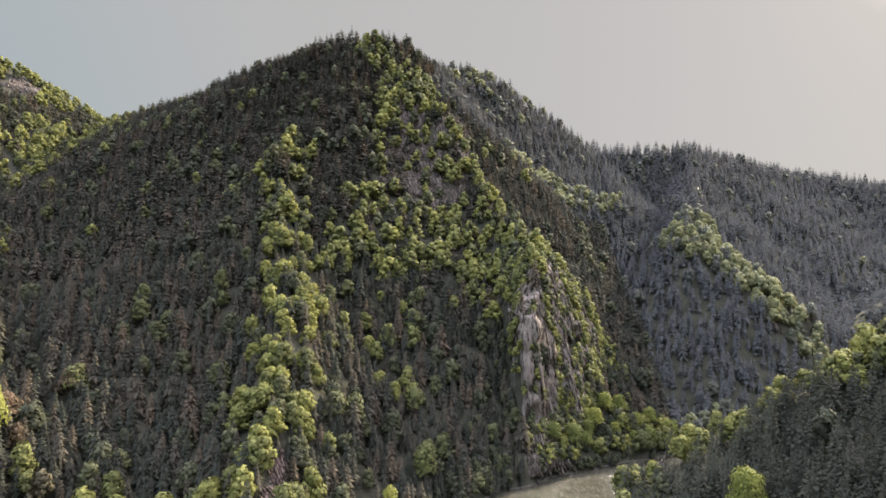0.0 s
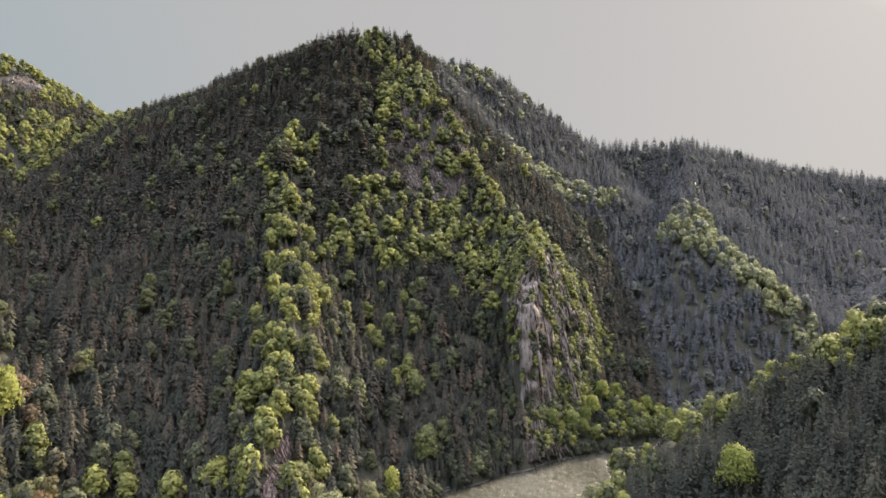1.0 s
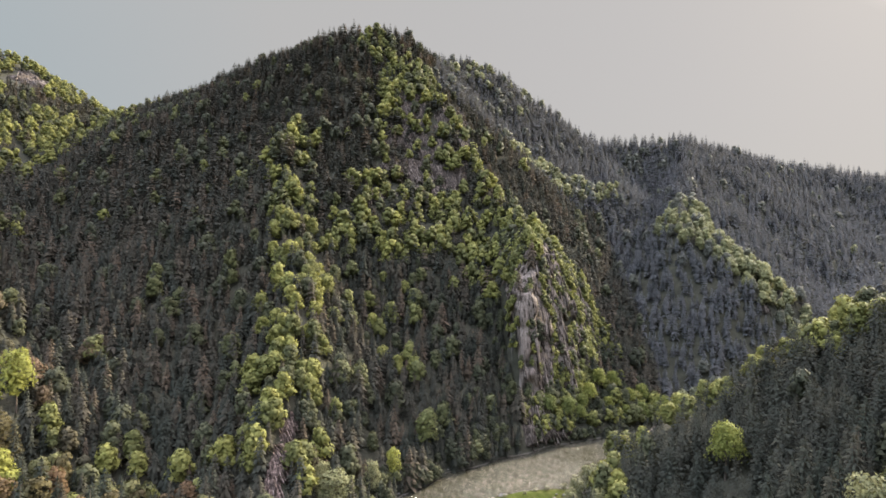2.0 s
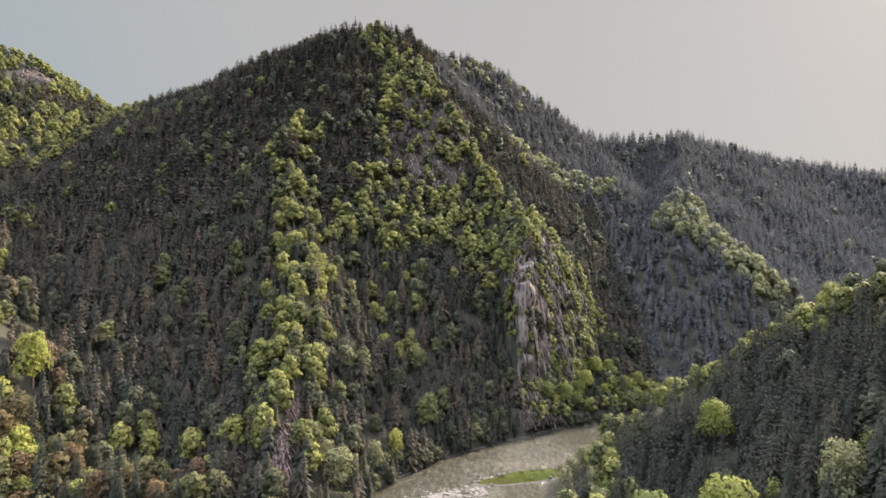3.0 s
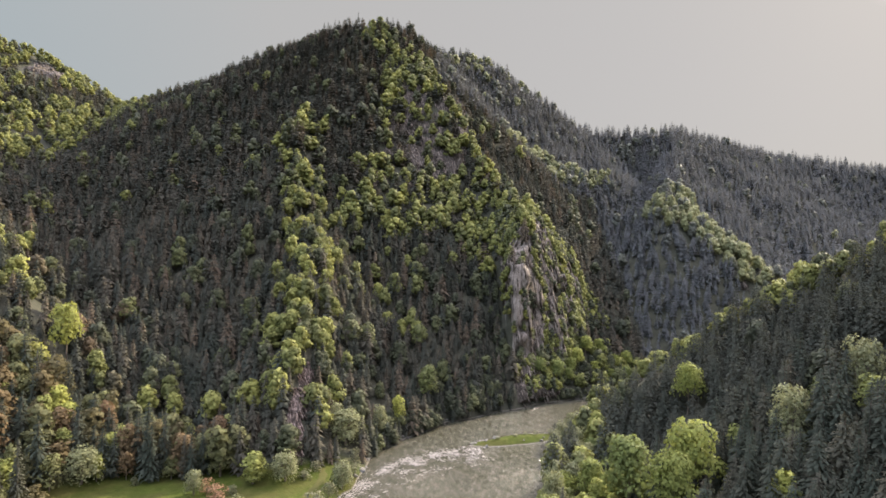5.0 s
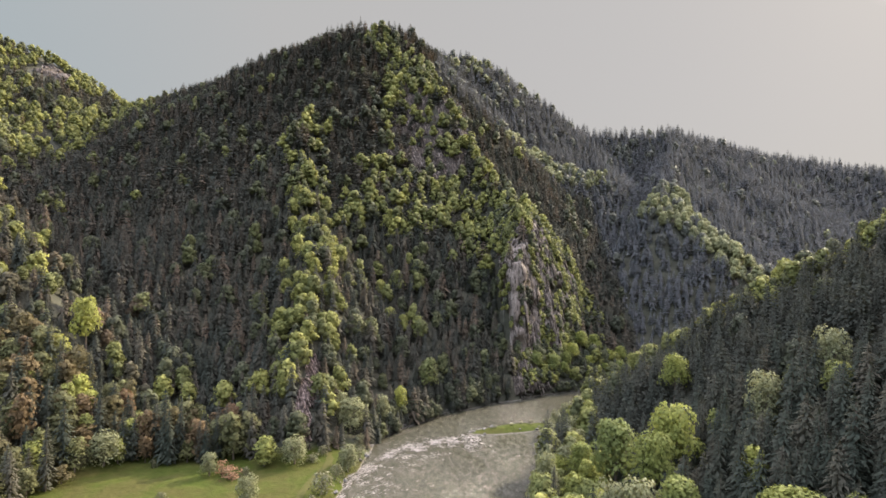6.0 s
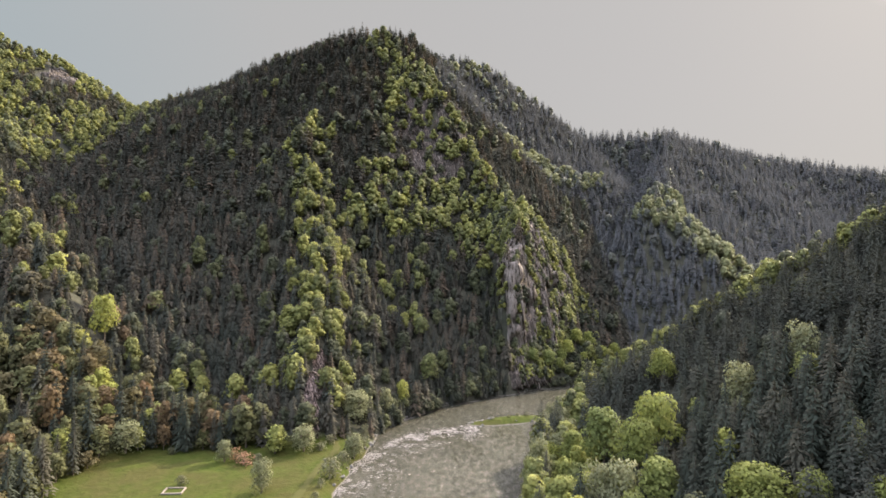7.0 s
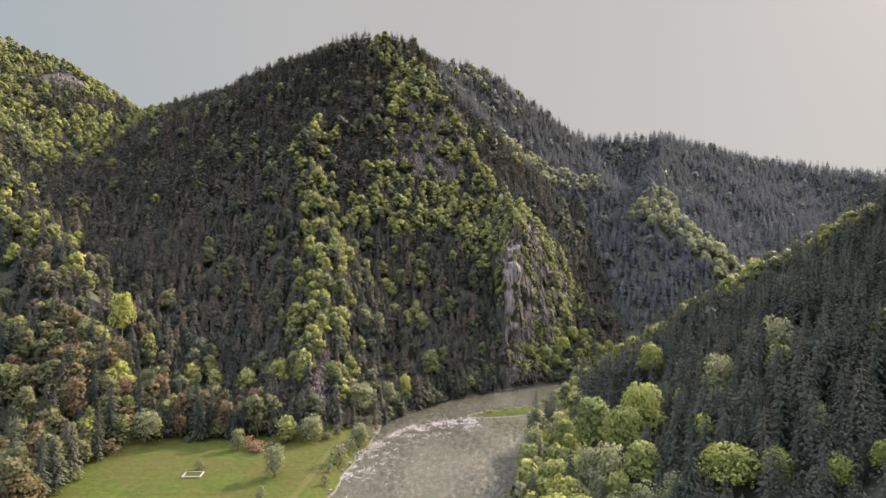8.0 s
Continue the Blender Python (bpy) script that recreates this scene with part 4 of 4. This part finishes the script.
thicket("slope_thicket", -75, 42, 150, 300, 3200, lambda x, y, z, steep: (steep > 1.15) & (z > 4) & (x + 0.1 * (y - 205) < 32) & ((np.abs(x + 47 + 0.1 * (y - 150)) > 4.5) | (y > 168)), 4.5, 8.5, 0.12, "dark young trees filling the steep slopes of the wood")
thicket("cliff_foot_thicket", 38, 112, 222, 280, 900, lambda x, y, z, steep: (z > 0.5) & (z < 16) & (along(x, y, RIVER)[0] > along(x, y, RIVER)[2] + 1), 3, 6.5, 0.85, "light green young trees on the bank below the cliff")

# ---- shrubs clinging to the cliff ----
n = 1900
x, y = rs.uniform(30, 90, n), rs.uniform(222, 305, n)
z = ground(x, y)
steep = np.hypot(ground(x + 2, y) - z, ground(x, y + 2) - z) / 2
stay = (steep > 1.3) & (z > 5) & (fbm((x + y) / 9 + 5, z / 40, 3) + 0.011 * (x + 0.35 * (y - 250) - 38) > -0.04)
k = int(stay.sum())
slope_x, slope_y = (ground(x + 2, y) - z)[stay] / 2, (ground(x, y + 2) - z)[stay] / 2
lean = np.sqrt(1 + slope_x**2 + slope_y**2)
joined("cliff_shrubs", far_broad, rs.randint(0, 8, k), np.stack([x[stay] - 2.2 * slope_x / lean, y[stay] - 2.2 * slope_y / lean, z[stay] - 1.5], 1), rs.uniform(4, 8.5, k),
       rs.uniform(0.8, 1.1, k), rs.uniform(0, 6.28, k), rs.uniform(0.1, 1, k), BROAD, "yellow-green shrubs clinging to the cliff ledges", "shrubs")


# ---- the meadow, the bank and the water ----
def part(name, bm, mat, parent=None, label=""):
    me = bpy.data.meshes.new(name)
    bm.to_mesh(me)
    bm.free()
    me.materials.append(mat)
    ob = new(name, me)
    ob.parent = parent
    return tagged(ob, label)


def beam(sx, sy, sz):
    bm = bmesh.new()
    bmesh.ops.create_cube(bm, size=1, matrix=Matrix.Diagonal((sx, sy, sz, 1)))
    bmesh.ops.bevel(bm, geom=bm.edges[:], offset=0.05, segments=1, affect="EDGES")
    return bm


TIMBER = plain("weathered_timber", [(0.3, (0.14, 0.115, 0.085)), (0.7, (0.24, 0.205, 0.16))], 4.0, 0.02, 0.85, (0.3, 1, 1))
timber = tagged(new("timber_frame"), "pale weathered timber frame lying open on the meadow", "timber frame")
timber.matrix_world = pose(-72.3, 99.8, float(ground(-72.3, 99.8)), 0, 0, 6)
for size, place in (((5.4, 0.4, 0.45), (0, -2.2, 0.2)), ((0.4, 3.6, 0.45), (-2.5, -0.2, 0.2)), ((0.4, 3.6, 0.45), (2.5, -0.2, 0.2)), ((4.4, 0.35, 0.35), (0, 1.7, 0.15))):
    part("beam", beam(*size), TIMBER, timber).location = place

DIRT = plain("trodden_earth", [(0.3, (0.04, 0.044, 0.009)), (0.55, (0.052, 0.048, 0.014)), (0.75, (0.042, 0.048, 0.008))], 0.8, 0.1, 0.95)
way = [(-41, 30), (-40, 60), (-39.4, 86), (-38.8, 101), (-37, 116), (-35.6, 129), (-35.2, 137), (-37, 144)]
steps = []
for (ax, ay), (bx, by) in zip(way, way[1:]):
    steps += [(ax + (bx - ax) * t / 12, ay + (by - ay) * t / 12) for t in range(12)]
rows_ = []
for i, (px, py) in enumerate(steps):
    half = 1.1 + 0.7 * (TABLE[i % 256, 9] - 0.5)
    mid = px + 0.9 * math.sin(i * 0.22) * 0.5
    for o in (-1, -0.4, 0.4, 1):
        qx = mid + o * half
        rows_.append((qx, py, 0.03 if abs(o) == 1 else 0.09))
rows_ = np.array(rows_)
rows_[:, 2] += ground(rows_[:, 0], rows_[:, 1])
path_ob = new("path", numpy_mesh("path", rows_, grid_faces(len(steps), 4), True))
path_ob.data.materials.append(DIRT)
tagged(path_ob, "trodden brown footpath along the meadow by the river", "path", kind="structure")


STONE = plain("river_stone", [(0.3, (0.07, 0.064, 0.055)), (0.7, (0.17, 0.158, 0.14))], 2.5, 0.05, 0.8)


def stone_mesh(seed):
    bm = bmesh.new()
    bmesh.ops.create_icosphere(bm, subdivisions=2, radius=1)
    for v in bm.verts:
        v.co *= 0.8 + 0.5 * noise.noise(v.co * 1.3 + Vector((seed * 7.1, 0, 0)))
        v.co.z *= 0.6
    me = bpy.data.meshes.new("boulder")
    bm.to_mesh(me)
    bm.free()
    me.materials.append(STONE)
    return me


stones = [stone_mesh(k) for k in range(5)]
sx_, sy_ = rs.uniform(-40, 70, 9000), rs.uniform(80, 235, 9000)
sz_ = ground(sx_, sy_)
near_water = np.where((sz_ > -0.5) & (sz_ < 1.2) & ~((sy_ < 165) & (sx_ > 0)))[0][:110]
for count, i in enumerate(near_water):
    r = rs.uniform(0.25, 0.9) * (1.6 if rs.rand() < 0.12 else 1)
    b_ = new("boulder", stones[count % 5])
    b_.matrix_world = pose(sx_[i], sy_[i], sz_[i] + 0.1, 0, 0, rs.uniform(0, 360))
    b_.scale = (r, r * rs.uniform(0.7, 1.2), r)
    tagged(b_, "rounded grey boulder at the water's edge", "boulder", "boulders along the bank")

# broken white water on the riffle: short curved flecks drawn out along the flow
FOAM_AND_GLINTS = plain("foam", [(0.3, (0.15, 0.132, 0.115)), (0.7, (0.27, 0.245, 0.22))], 2.0, 0.05, 0.6)
riffle = np.array([(-31, 104), (-27.5, 124), (-21, 144), (-12, 157), (0, 164), (13, 169)], float)
n = 13000
i, t = rs.randint(len(riffle) - 1, size=n), rs.rand(n, 1)
flow = riffle[i + 1] - riffle[i]
flow /= np.linalg.norm(flow, axis=1, keepdims=True)
off = np.abs(rs.normal(0, 6.5, n)) * np.where(rs.rand(n) < 0.75, 1, -0.3)
at_ = riffle[i] * (1 - t) + riffle[i + 1] * t + np.stack([flow[:, 1], -flow[:, 0]], 1) * off[:, None]
ang = rs.normal(0, 0.3, n) - 0.8
dirs = np.stack([flow[:, 0] * np.cos(ang) - flow[:, 1] * np.sin(ang), flow[:, 0] * np.sin(ang) + flow[:, 1] * np.cos(ang), np.zeros(n) + 0.02], 1)
stay = rs.rand(n) < np.clip(0.16 + 2.2 * fbm(at_[:, 0] / 3.2, at_[:, 1] / 3.2, 3) + 0.3 * np.exp(-off * off / 5), 0, 1)
# sun glints painted as pale flecks, strewn over the whole river
gx_, gy_ = rs.uniform(-28, 70, 16000), rs.uniform(90, 226, 16000)
d, side, half, _ = along(gx_, gy_, RIVER)
glint = (d < half) & (rs.rand(16000) < 0.03 + 0.8 * fbm(gx_ / 9, gy_ / 14 + 4, 3) + 0.3 * (gy_ > 170))
k = int(glint.sum())
c = np.concatenate([np.column_stack([at_[stay], np.full(stay.sum(), 0.14)]), np.column_stack([gx_[glint], gy_[glint], np.full(k, 0.1)])])
w = np.concatenate([dirs[stay], np.column_stack([rs.normal(0.6, 0.5, k), np.ones(k) * 0.8, np.zeros(k)])])
ln = np.concatenate([rs.uniform(0.3, 1.3, stay.sum()), rs.uniform(0.15, 0.45, k)])
v, f = quads(c, w, np.tile((0.0, 0.0, 1.0), (len(c), 1)) + rs.uniform(-0.3, 0.3, (len(c), 3)), ln, ln * 0.09)
foam = new("white_water_and_glints", numpy_mesh("white_water_and_glints", v, f))
foam.data.materials.append(FOAM_AND_GLINTS)
tagged(foam, "broken white water where the river runs over the riffle, and pale flecks painted as sun glints", "foam", kind="stuff")
